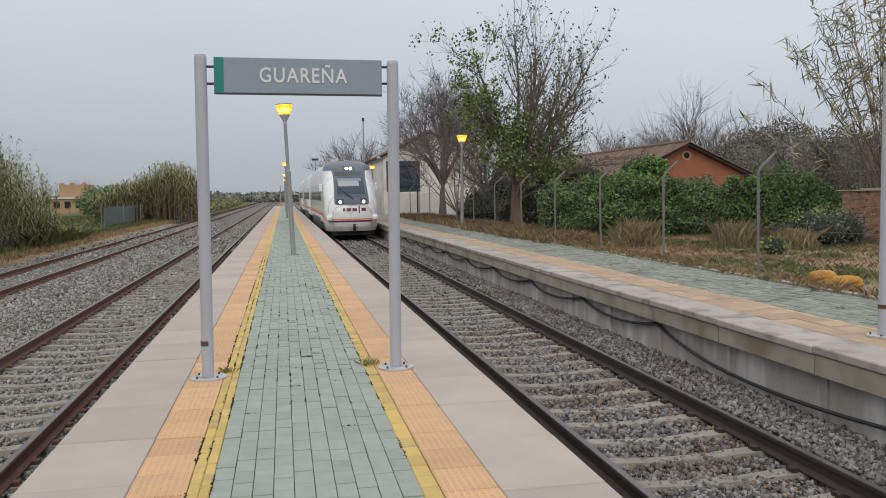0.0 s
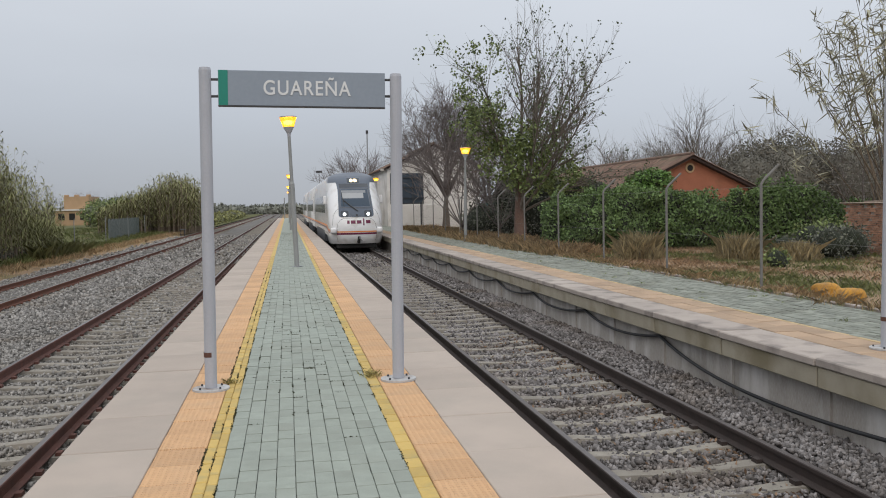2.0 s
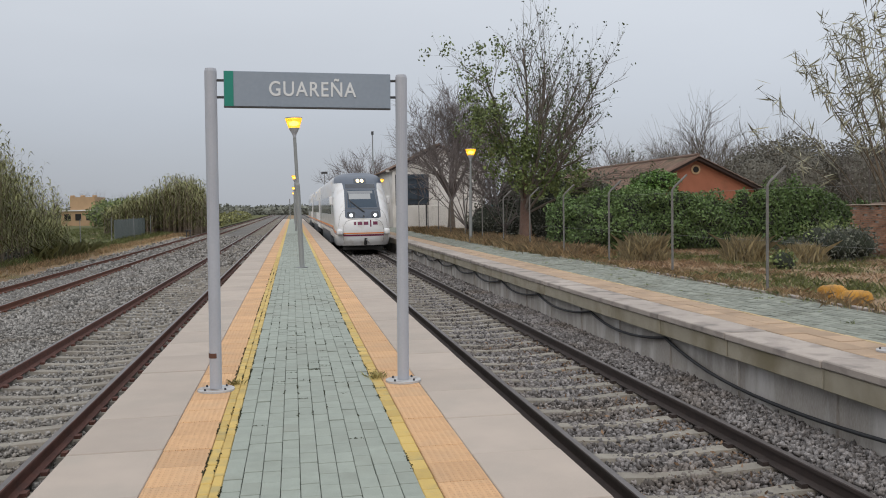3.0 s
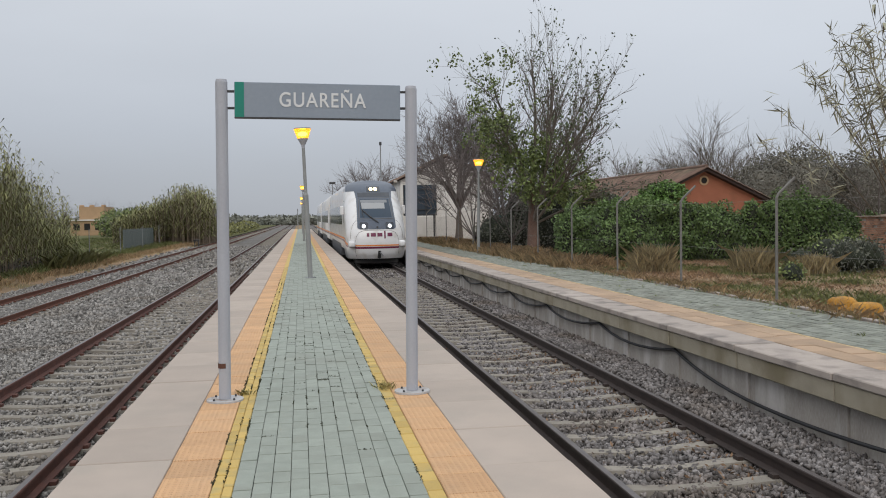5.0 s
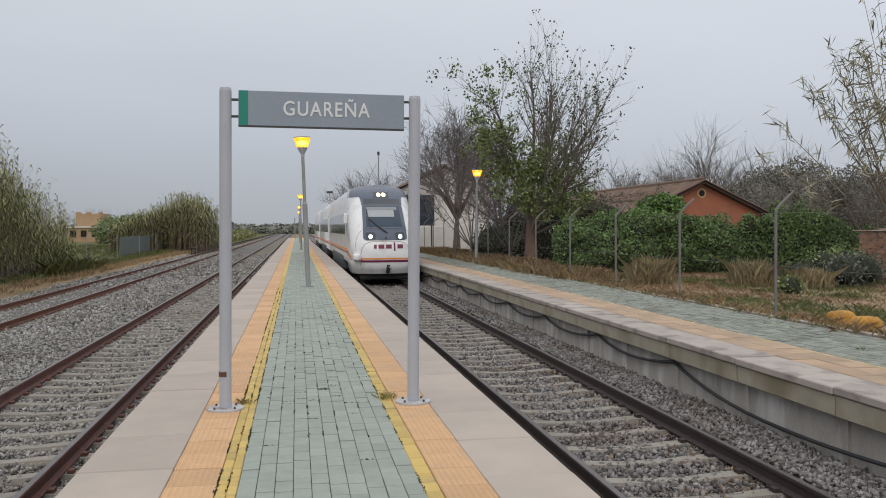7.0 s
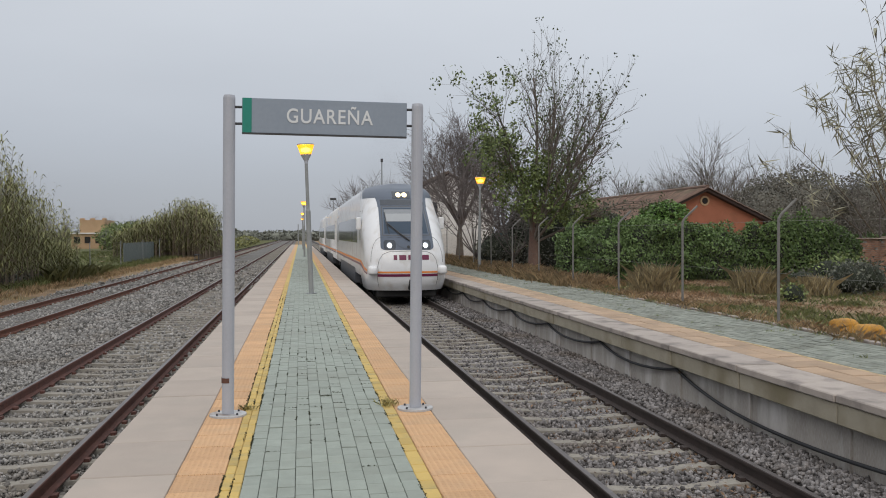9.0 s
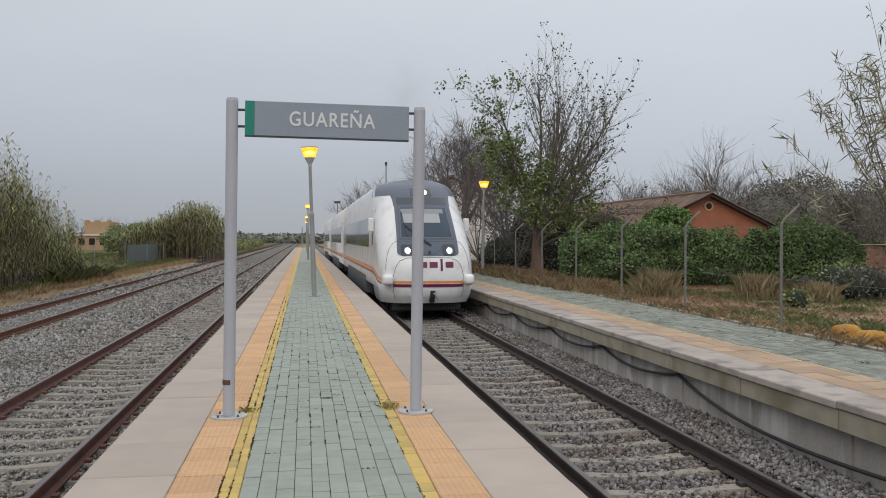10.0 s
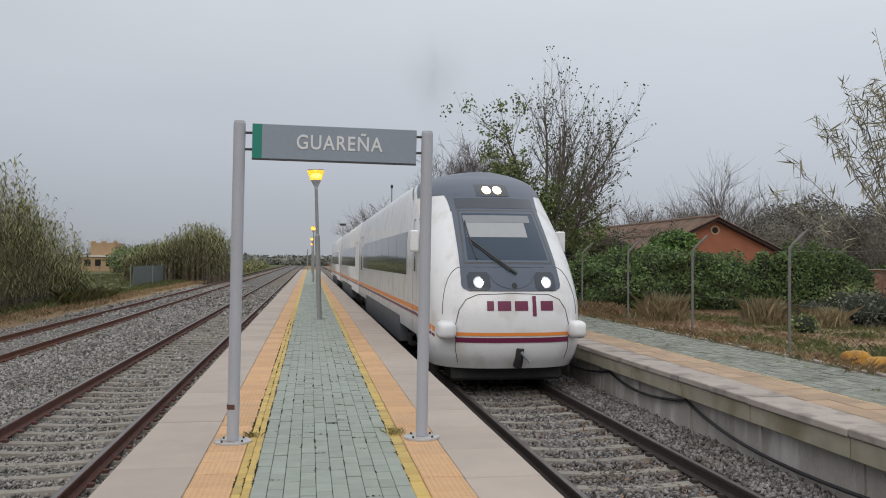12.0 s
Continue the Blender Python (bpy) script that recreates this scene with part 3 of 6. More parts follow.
# ---- platform lamps ----
def platform_lamp(name, m, group="platform lamps"):
    root = tagged(empty(name, m), "slim grey lamp post with a lit yellow cone-shaped head", "street lamp", group)
    bm = bmesh.new()
    tube(bm, [(0, 0, 0.0), (0, 0, 0.02)], [0.16, 0.16], 12)
    part("base_plate", bm, M_GALV, root)
    bm = bmesh.new()
    tube(bm, [(0, 0, 0.02), (0, 0, 2.3), (0, 0, 2.36), (0, 0, 3.6)], [0.07, 0.07, 0.048, 0.045], 12)
    part("pole", bm, M_POLE, root)
    bm = bmesh.new()
    tube(bm, [(0, 0, 3.58), (0, 0, 3.68), (0, 0, 3.86)], [0.04, 0.055, 0.15], 14)
    part("lower_cone", bm, M_STEEL, root, "pale lower cone")
    bm = bmesh.new()
    tube(bm, [(0, 0, 3.862), (0, 0, 4.12)], [0.15, 0.235], 14)
    part("lamp_glass", bm, M_LAMPGLOW, root, "glowing yellow glass")
    bm = bmesh.new()
    bmesh.ops.create_icosphere(bm, subdivisions=2, radius=0.085, matrix=pose(0, 0, 4.0) @ Matrix.Diagonal((1.12, 1.12, 0.8, 1)))
    part("bulb", bm, M_LAMPCORE, root)
    bm = bmesh.new()
    tube(bm, [(0, 0, 4.122), (0, 0, 4.15)], [0.24, 0.23], 14)
    part("cap", bm, M_GALV, root)
    return root


lamp = platform_lamp("platform_lamp", pose(0.27, 24.56, 0, 0, -1.8, 0))
for p in ((0.27, 66.5, 0), (0.27, 101, 0), (0.3, 134, 0)):
    copy_thing(lamp, pose(*p))
for p in ((7.8, 38.0, 0, 0, 0.9), (7.8, 77, 0), (7.6, 104, 0), (7.6, 132, 0)):
    copy_thing(lamp, pose(*p))


# ---- the train: front at y = 0, running towards -y, z = 0 is the rail's top ----
M_TWHITE = mat("white_train_paint", (0.74, 0.74, 0.75), (0.69, 0.69, 0.70), 0.22, scale=1.5, fine=30, bump=0.01, stain=(0.50, 0.46, 0.41, 0.5), stain_scale=2.2)
M_TGREY = mat("grey_train_mask", (0.078, 0.098, 0.135), (0.068, 0.086, 0.12), 0.38, scale=2, fine=30, bump=0.01)
M_TDARK = mat("black_underframe", (0.028, 0.027, 0.027), (0.016, 0.016, 0.016), 0.7, scale=6, fine=40, bump=0.2)
M_TGLASS = mat("dark_train_glass", (0.035, 0.045, 0.055), (0.03, 0.04, 0.05), 0.06, scale=1, fine=10, bump=0)
M_TSCREEN = mat("windscreen_glass", (0.03, 0.05, 0.078), (0.026, 0.045, 0.07), 0.05, scale=1, fine=10, bump=0)
M_BLIND = mat("pale_sun_blind", (0.34, 0.35, 0.36), (0.31, 0.32, 0.33), 0.7, bump=0)
M_BLIND_DARK = mat("grey_blind_roll", (0.24, 0.25, 0.265), (0.21, 0.22, 0.235), 0.7, bump=0)
M_TDISPLAY = mat("dark_display_glass", (0.035, 0.042, 0.055), (0.028, 0.034, 0.045), 0.2, bump=0)
M_REFLECTOR = mat("pale_reflector", (0.62, 0.68, 0.74), (0.55, 0.60, 0.66), 0.2, metal=0.6, bump=0)
M_ORANGE = mat("orange_livery_stripe", (0.78, 0.26, 0.05), (0.72, 0.24, 0.05), 0.4, bump=0)
M_PURPLE = mat("plum_livery_paint", (0.15, 0.012, 0.055), (0.13, 0.012, 0.05), 0.4, bump=0)
M_HEAD = mat("lit_headlight", (1, 0.98, 0.9), (1, 0.98, 0.9), 0.3, bump=0, glow=(0.95, 1.0, 1.0, 3.0))
M_HEADWARM = mat("lit_upper_headlight", (1, 0.95, 0.8), (1, 0.95, 0.8), 0.3, bump=0, glow=(1.0, 0.74, 0.32, 3.2))
for glass in (M_TSCREEN, M_TGLASS):
    glass.node_tree.nodes["Principled BSDF"].inputs["Specular IOR Level"].default_value = 0.28
M_SKIRT = mat("dark_grey_skirt_paint", (0.085, 0.09, 0.105), (0.06, 0.064, 0.075), 0.55, scale=2, fine=40, bump=0.04, stain=(0.10, 0.085, 0.07, 0.6), stain_scale=1.5)
M_LINE = mat("dark_panel_gap", (0.10, 0.10, 0.10), (0.08, 0.08, 0.08), 0.8, bump=0)

TRAIN_X = TRACK_R + 0.06
W = 1.44          # half the body's width
TOP = 4.24
NOSE = ((0.3, 0.34), (0.5, 0.12), (0.7, 0.02), (1.0, -0.03), (1.35, -0.02), (1.7, 0.06), (1.95, 0.19), (2.3, 0.44), (2.8, 0.98), (3.28, 1.56), (3.6, 1.94), (3.85, 2.26), (4.02, 2.58), (4.15, 2.95), (4.24, 3.5))


def half_width(z):
    if z < 1.0:
        return W - 0.16 * ((1.0 - z) / 0.8) ** 2
    if z < 2.5:
        return W
    u = min(1.0, (z - 2.5) / (TOP - 2.5))
    return W * (1 - 0.10 * u ** 1.5) * max(0.0, 1 - u ** 13) ** (1 / 3.2)


def nose(z):
    """How far the front stands back at height z, on the centre line."""
    return float(np.interp(z, [a for a, b in NOSE], [b for a, b in NOSE]))


def nose_s(z):
    return sum(nose(z + d) for d in (-0.14, -0.07, 0.0, 0.07, 0.14)) / 5


def corner(z):
    """How far back the front's rounded corner reaches at height z."""
    return 1.25 + 0.55 * max(0.0, z - 1.55)


def side_x(y, z):
    """Half the cab's width at a place along its side."""
    v = min(1.0, max(0.0, (y - nose_s(z)) / corner(z)))
    return half_width(z) * (1 - (1 - v) ** 2.7) ** (1 / 2.7)


def front(x, z):
    """The skin's y at a place of the front."""
    w = half_width(z)
    u = min(1.0, abs(x) / max(w, 1e-4))
    n = 2.7
    return nose_s(z) + corner(z) * (1 - max(0.0, 1 - u ** n) ** (1 / n))


def skin(material, xl, xr, z0, z1, off, nx=18, nz=14, name="panel", parent=None, label=""):
    """A piece of the front's skin between two edges, lifted off it."""
    bm = bmesh.new()
    rows = []
    for j in range(nz + 1):
        z = z0 + (z1 - z0) * j / nz
        a, b = xl(z), xr(z)
        row = []
        for i in range(nx + 1):
            x = a + (b - a) * i / nx
            row.append(bm.verts.new((x * (1 + off * 0.3), front(x, z) - off, z)))
        rows.append(row)
    for r0, r1 in zip(rows, rows[1:]):
        for i in range(nx):
            bm.faces.new((r0[i], r0[i + 1], r1[i + 1], r1[i]))
    return part(name, bm, material, parent, label, smooth=True)


def lathe_disc(bm, x, z, r, off, sides=18, depth=0.02):
    y = front(x, z) - off
    ring = [bm.verts.new((x + r * math.cos(2 * math.pi * k / sides), front(x, z + r * math.sin(2 * math.pi * k / sides)) - off, z + r * math.sin(2 * math.pi * k / sides))) for k in range(sides)]
    c = bm.verts.new((x, y - depth, z))
    for k in range(sides):
        bm.faces.new((ring[k], ring[(k + 1) % sides], c))


def car_shell(parent, y_front, y_back, cab):
    bm = bmesh.new()
    low = [0.38 + 0.42 * k / 6 for k in range(7)] if cab else []
    high = [0.8 + (TOP - 0.8) * (1 - (1 - k / 36) ** 1.4) for k in range(37)]
    for zs, back in ((low, 2.75), (high, y_back)):
        shell_rows(bm, zs, y_front, back, cab)
    bmesh.ops.remove_doubles(bm, verts=bm.verts[:], dist=0.0005)
    bmesh.ops.recalc_face_normals(bm, faces=bm.faces[:])
    return part("body", bm, M_TWHITE, parent, "white painted car body", smooth=True)


def shell_rows(bm, zs, y_front, y_back, cab):
    rows = []
    if not zs:
        return
    for z in zs:
        w = half_width(z)
        row = []
        N = 26
        for i in range(-N, N + 1):
            u = i / N
            x = w * math.sin(u * math.pi / 2)
            y = front(x, z) if cab else y_front
            row.append(bm.verts.new((x, y, z)))
        row.insert(0, bm.verts.new((-w, y_back, z)))
        row.append(bm.verts.new((w, y_back, z)))
        rows.append(row)
    for r0, r1 in zip(rows, rows[1:]):
        for i in range(len(r0) - 1):
            bm.faces.new((r0[i], r0[i + 1], r1[i + 1], r1[i]))
    bm.faces.new([r[0] for r in rows] + [r[-1] for r in rows[::-1]])


def bogie(parent, y):
    b = empty("bogie")
    b.parent = parent
    for s in (-1, 1):
        bm = bmesh.new()
        box(bm, s * 1.12 - 0.08, s * 1.12 + 0.08, y - 1.7, y + 1.7, 0.42, 0.66, bevel=0.03)
        for d in (-0.45, 0.45):
            tube(bm, [(s * 1.15, y + d, 0.6), (s * 1.15, y + d, 0.95)], [0.14, 0.14], 10)
        for d in (-1.25, 1.25):
            box(bm, s * 1.16 - 0.1, s * 1.16 + 0.1, y + d - 0.2, y + d + 0.2, 0.28, 0.6, bevel=0.03)
        part("side_frame", bm, M_TDARK, b, "dark steel bogie frame")
    for d in (-1.25, 1.25):
        bm = bmesh.new()
        for s in (-1, 1):
            tube(bm, [(s * 0.80, y + d, 0.43), (s * 0.95, y + d, 0.43)], [0.43, 0.43], 20)
        tube(bm, [(-0.8, y + d, 0.43), (0.8, y + d, 0.43)], [0.08, 0.08], 8)
        part("wheelset", bm, M_TDARK, b)


def side_panel(parent, name, s, y0, y1, z0, z1, material, off=0.006, nz=6, label=""):
    bm = bmesh.new()
    rows = []
    for j in range(nz + 1):
        z = z0 + (z1 - z0) * j / nz
        rows.append([bm.verts.new((s * ((side_x(y, z) if y < 4.5 else half_width(z)) + off), y, z)) for y in (y0, y1)])
    for a, b in zip(rows, rows[1:]):
        bm.faces.new((a[0], a[1], b[1], b[0]))
    return part(name, bm, material, parent, label, smooth=True)


def livery_sweep(parent, name, s, lo, hi, material):
    """A stripe that drops from the side to the bumper at the cab's corner."""
    bm = bmesh.new()
    rows = []
    for k in range(15):
        f = k / 14
        y = 0.62 + (3.9 - 0.62) * f
        z = 1.02 + 0.26 * min(1.0, f / 0.62) ** 0.8
        rows.append([bm.verts.new((s * (side_x(y, z + d) + 0.006), y, z + d)) for d in (lo, hi)])
    for a, b in zip(rows, rows[1:]):
        bm.faces.new((a[0], b[0], b[1], a[1]))
    part(name, bm, material, parent, smooth=True)


def gap_line(parent, name, s, y0, y1, z0, z1, r=0.012):
    """A rounded door outline on a car's side."""
    for a, b, c, d in ((y0, y0 + 0.03, z0, z1), (y1 - 0.03, y1, z0, z1), (y0, y1, z1 - 0.03, z1)):
        side_panel(parent, name, s, a, b, c, d, M_LINE, 0.008)


def car(parent, y0, y1, cab):
    body = car_shell(parent, y0, y1, cab)
    start = y0 + (4.65 if cab else 2.6)
    for s in (-1, 1):
        # window band, in panes
        n = 7
        L = ((y0 + 20.9 if cab else y1 - 3.6) - start) / n
        for k in range(n):
            side_panel(body, "window_pane", s, start + k * L + 0.02, start + (k + 1) * L - 0.02, 2.0, 2.98, M_TGLASS, 0.004)
        side_panel(body, "orange_stripe", s, y0 + (3.9 if cab else 0.1), y1 - 0.1, 1.28, 1.38, M_ORANGE, 0.005)
        side_panel(body, "plum_stripe", s, y0 + (3.9 if cab else 0.1), y1 - 0.1, 1.19, 1.245, M_PURPLE, 0.005)
        if cab:
            livery_sweep(body, "orange_stripe", s, 0.0, 0.10, M_ORANGE)
            livery_sweep(body, "plum_stripe", s, -0.09, -0.035, M_PURPLE)
        gap_line(body, "door_gap", s, *((y0 + 21.4, y0 + 22.9) if cab else (y1 - 2.9, y1 - 1.5)), 0.82, 3.3)
        side_panel(body, "door_window", s, *((y0 + 21.8, y0 + 22.5) if cab else (y1 - 2.5, y1 - 1.9)), 1.9, 2.9, M_TGLASS, 0.005)
        bm = bmesh.new()
        box(bm, s * 1.33 - 0.115, s * 1.33 + 0.115, y0 + 6.1, y1 - 5.6, 0.34, 1.0, bevel=0.02)
        part("side_skirt", bm, M_SKIRT, body, "dark grey side skirt")
        if cab:
            gap_line(body, "cab_door_gap", s, y0 + 2.72, y0 + 3.4, 0.95, 3.2)
            side_panel(body, "cab_door_window", s, y0 + 2.95, y0 + 3.2, 2.1, 2.55, M_TGLASS, 0.006)
        else:
            gap_line(body, "door_gap", s, y0 + 0.9, y0 + 2.2, 0.82, 3.15)
    bm = bmesh.new()
    box(bm, -1.2, 1.2, y0 + (3.0 if cab else 0.3), y1 - 0.2, 0.42, 0.80)
    part("underframe", bm, M_TDARK, body, "black underfloor equipment")
    # black box added low under the floor to deepen the shade there
    bm = bmesh.new()
    box(bm, -0.7, 0.7, y0 + (1.6 if cab else 0.6), y1 - 0.6, 0.13, 0.42, bevel=0.03)
    part("drive_housing", bm, M_TDARK, body)
    for s in (-1, 1):
        for k in range(6):
            bm = bmesh.new()
            a = y0 + 6.5 + k * 1.9
            box(bm, s * 1.0 - 0.35, s * 1.0 + 0.35, a, a + 1.5, 0.25, 0.85, bevel=0.03)
            part("equipment_box", bm, M_TDARK, body)
    bogie(body, y0 + (4.4 if cab else 3.6))
    bogie(body, y1 - 3.6)
    bm = bmesh.new()
    box(bm, -0.75, 0.75, y0 + (7.0 if cab else 1.2), y1 - 1.2, TOP - 0.14, TOP + 0.03, bevel=0.06)
    part("roof_equipment", bm, M_TGREY, body, "grey roof equipment")
    return body


def build_train():
    root = tagged(empty("train", pose(TRAIN_X, 46.4, RAIL)), "white diesel train with dark grey cab mask and lit headlights", "train")
    body = car(root, 0.0, 24.5, True)
    # dark mask over windscreen and lights, grey roof hood
    def edge(z):
        w = 0.925 - 0.04 * (z - 1.75)
        return w - 0.13 * (1 - math.sqrt(max(0.0, 1 - ((1.91 - z) / 0.13) ** 2))) if z < 1.91 else w
    mask = skin(M_TGREY, lambda z: -edge(z), edge, 1.78, 3.68, 0.012, nx=40, nz=40, name="cab_mask", parent=body, label="dark grey mask round the windscreen")
    hood = skin(M_TGREY, lambda z: -half_width(z) * 0.999, lambda z: half_width(z) * 0.999, 3.66, 4.23, 0.014, nx=60, nz=24, name="roof_hood", parent=body, label="grey roof hood")
    skin(M_TGREY, lambda z: -edge(z) - 0.02 - 0.5 * (z - 3.3) ** 2, lambda z: edge(z) + 0.02 + 0.5 * (z - 3.3) ** 2, 3.3, 3.68, 0.011, nx=40, name="hood_flare", parent=hood)
    skin(M_LINE, lambda z: -0.83 + 0.06 * (z - 2.3), lambda z: 0.83 - 0.06 * (z - 2.3), 2.27, 3.32, 0.018, name="windscreen_seal", parent=mask, label="black rubber windscreen seal")
    skin(M_TGREY, lambda z: -0.80 + 0.06 * (z - 2.3), lambda z: 0.80 - 0.06 * (z - 2.3), 2.295, 3.295, 0.021, name="windscreen_frame", parent=mask)
    skin(M_TSCREEN, lambda z: -0.755 + 0.06 * (z - 2.3), lambda z: 0.755 - 0.06 * (z - 2.3), 2.34, 3.25, 0.024, name="windscreen", parent=mask, label="raked windscreen glass")
    skin(M_BLIND, lambda z: -0.68, lambda z: 0.46, 2.77, 3.06, 0.028, name="sun_blind", parent=mask, label="pale blind behind the glass")
    skin(M_BLIND_DARK, lambda z: -0.69, lambda z: 0.60, 3.065, 3.21, 0.027, name="sun_blind_roll", parent=mask, label="grey rolled part of the blind")
    skin(M_TDISPLAY, lambda z: -0.78, lambda z: 0.78, 3.36, 3.58, 0.019, name="destination_display", parent=mask, label="dark destination display")
    skin(M_TDISPLAY, lambda z: -0.33, lambda z: 0.33, 3.62, 3.89, 0.022, name="upper_light_bezel", parent=hood)
    for s in (-1, 1):
        bm = bmesh.new()
        lathe_disc(bm, s * 0.11, 3.755, 0.09, 0.036)
        part("upper_headlight", bm, M_HEADWARM, hood, "lit warm upper headlight")
        bezel = skin(M_TDISPLAY, lambda z, s=s: s * 0.61 - 0.20 + 0.05 * max(0.0, abs(z - 1.955) - 0.1) / 0.065, lambda z, s=s: s * 0.61 + 0.20 - 0.05 * max(0.0, abs(z - 1.955) - 0.1) / 0.065, 1.79, 2.12, 0.020, name="headlight_bezel", parent=mask, label="black headlight bezel")
        bm = bmesh.new()
        lathe_disc(bm, s * 0.615, 1.935, 0.105, 0.030, depth=0.006)
        part("reflector", bm, M_REFLECTOR, bezel, "pale headlight reflector ring")
        bm = bmesh.new()
        lathe_disc(bm, s * 0.615, 1.935, 0.078, 0.040)
        part("headlight", bm, M_HEAD, bezel, "lit round headlight")
        # corner pods beside the nose
        bm = bmesh.new()
        bmesh.ops.create_icosphere(bm, subdivisions=4, radius=1.0)
        for v in bm.verts:
            c = [math.copysign(abs(q) ** 0.62, q) for q in v.co]
            v.co = Vector((c[0] * 0.17, c[1] * 0.27 + 0.04, c[2] * 0.165))
        pod = part("corner_pod", bm, M_TWHITE, body, "white bumper cover", smooth=True)
        pod.location = (s * 1.2 + 0.0, front(1.2, 1.1) - 0.1, 1.08)
        bm = bmesh.new()
        box(bm, -0.09, 0.09, -0.12, 0.12, -0.22, 0.22, bevel=0.03)
        mir = part("camera_pod", bm, M_TWHITE, body, "white mirror housing")
        mir.location = (s * 1.53, 2.45, 2.72)
    bm = bmesh.new()
    lathe_disc(bm, 0.02, 1.88, 0.05, 0.022, depth=0.004)
    part("hand_hole", bm, M_TDARK, mask)
    bm = bmesh.new()
    arc = [(-0.40 + 0.8 * q / 16, 2.06 - 0.24 * math.sin(math.pi * q / 16) ** 0.5) for q in range(17)]
    tube(bm, [(x, front(x, z) - 0.016, z) for x, z in arc], [0.005] * 17, 5)
    part("hatch_seam", bm, M_LINE, mask)
    bm = bmesh.new()
    tube(bm, [(x, front(x, 2.21) - 0.016, 2.21) for x in (-0.88, -0.6, -0.3, 0, 0.3, 0.6, 0.88)], [0.006] * 7, 5)
    part("mask_seam", bm, M_LINE, mask)
    # wiper
    bm = bmesh.new()
    wp = lambda x, z, o: (x, front(x, z) - o, z)
    tube(bm, [wp(0.08, 2.10, 0.05), wp(-0.25, 2.36, 0.08), wp(-0.66, 2.74, 0.06)], [0.030, 0.024, 0.018], 6)
    tube(bm, [wp(-0.60, 2.36, 0.045), wp(-0.66, 2.74, 0.05), wp(-0.68, 3.10, 0.045)], [0.014, 0.018, 0.013], 6)
    tube(bm, [wp(-0.02, 2.14, 0.05), wp(-0.30, 2.36, 0.06), wp(-0.64, 2.66, 0.05)], [0.013, 0.012, 0.01], 6)
    part("wiper", bm, M_DARKMETAL, mask, "black windscreen wiper")
    # livery
    skin(M_ORANGE, lambda z: -1.04, lambda z: 1.04, 0.985, 1.045, 0.010, nz=2, nx=26, name="orange_stripe", parent=body)
    skin(M_PURPLE, lambda z: -1.04, lambda z: 1.04, 0.865, 0.955, 0.010, nz=2, nx=26, name="plum_stripe", parent=body)
    for k, (x, w, h, dz) in enumerate(((-0.44, 0.12, 0.17, 0.06), (-0.19, 0.24, 0.17, 0.06), (0.12, 0.24, 0.17, 0.06), (0.36, 0.07, 0.36, 0.055), (0.60, 0.24, 0.17, 0.06))):
        skin(M_PURPLE, lambda z, x=x, w=w: x - w / 2, lambda z, x=x, w=w: x + w / 2, 1.46 + dz - h / 2, 1.46 + dz + h / 2, 0.009, nx=6, nz=4, name="emblem_shape", parent=body)
    # coupler hatch, seam of the nose cover, lower valance
    bm = bmesh.new()
    tube(bm, [(0.10, front(0, 0.74) - 0.01, 0.76), (0.09, front(0, 0.62) - 0.03, 0.6), (0.08, front(0, 0.5) - 0.01, 0.44)], [0.07, 0.075, 0.085], 12)
    part("coupler_opening", bm, M_TDARK, body)
    bm = bmesh.new()
    tube(bm, [(0.10, front(0, 0.7) - 0.1, 0.70), (0.26, front(0.2, 0.55) - 0.18, 0.52)], [0.03, 0.03], 8)
    part("coupler_hook", bm, M_GALV, body)
    bm = bmesh.new()
    seam = [(-0.98, 0.5), (-1.04, 0.75), (-1.04, 1.2), (-0.98, 1.45), (-0.86, 1.63), (-0.65, 1.72), (0, 1.74), (0.65, 1.72), (0.86, 1.63), (0.98, 1.45), (1.04, 1.2), (1.04, 0.75), (0.98, 0.5)]
    fine_seam = []
    for (a, b), (c, d) in zip(seam, seam[1:]):
        for q in range(5):
            fine_seam.append((a + (c - a) * q / 5, b + (d - b) * q / 5))
    tube(bm, [wp(x, z, 0.003) for x, z in fine_seam], [0.007] * len(fine_seam), 5)
    part("nose_seam", bm, M_LINE, body)
    # curved seam from the mask's foot down to the bumpers
    for s in (-1, 1):
        bm = bmesh.new()
        arc = [(0.88 + 0.37 * math.sin(q * math.pi / 24), 1.35 + 0.86 * math.cos(q * math.pi / 24)) for q in range(13)]
        tube(bm, [wp(s * x, z, 0.003) for x, z in arc], [0.007] * 13, 5)
        part("shoulder_seam", bm, M_LINE, body)
    bm = bmesh.new()
    box(bm, -1.05, 1.05, 0.6, 1.5, 0.12, 0.42, bevel=0.05)
    part("snow_plough", bm, M_TDARK, body)
    car(root, 24.9, 49.3, False)
    car(root, 49.7, 74.5, False)
    return root


train = build_train()



# ---- plants ----
M_BARK = mat("grey_brown_bark", (0.185, 0.155, 0.13), (0.115, 0.095, 0.08), 0.95, scale=6, fine=50, bump=0.5)
M_TRUNK = mat("reddish_brown_bark", (0.17, 0.105, 0.08), (0.09, 0.056, 0.046), 0.95, scale=3, fine=40, bump=0.6, stretch=(1, 1, 0.3))
M_TWIG = mat("bare_grey_twig", (0.185, 0.155, 0.145), (0.125, 0.105, 0.10), 0.95, scale=6, fine=50, bump=0.2)
M_LEAF = mat("dull_green_leaf", (0.16, 0.20, 0.065), (0.11, 0.145, 0.05), 0.7, scale=2, fine=20, bump=0, spread=0.55)
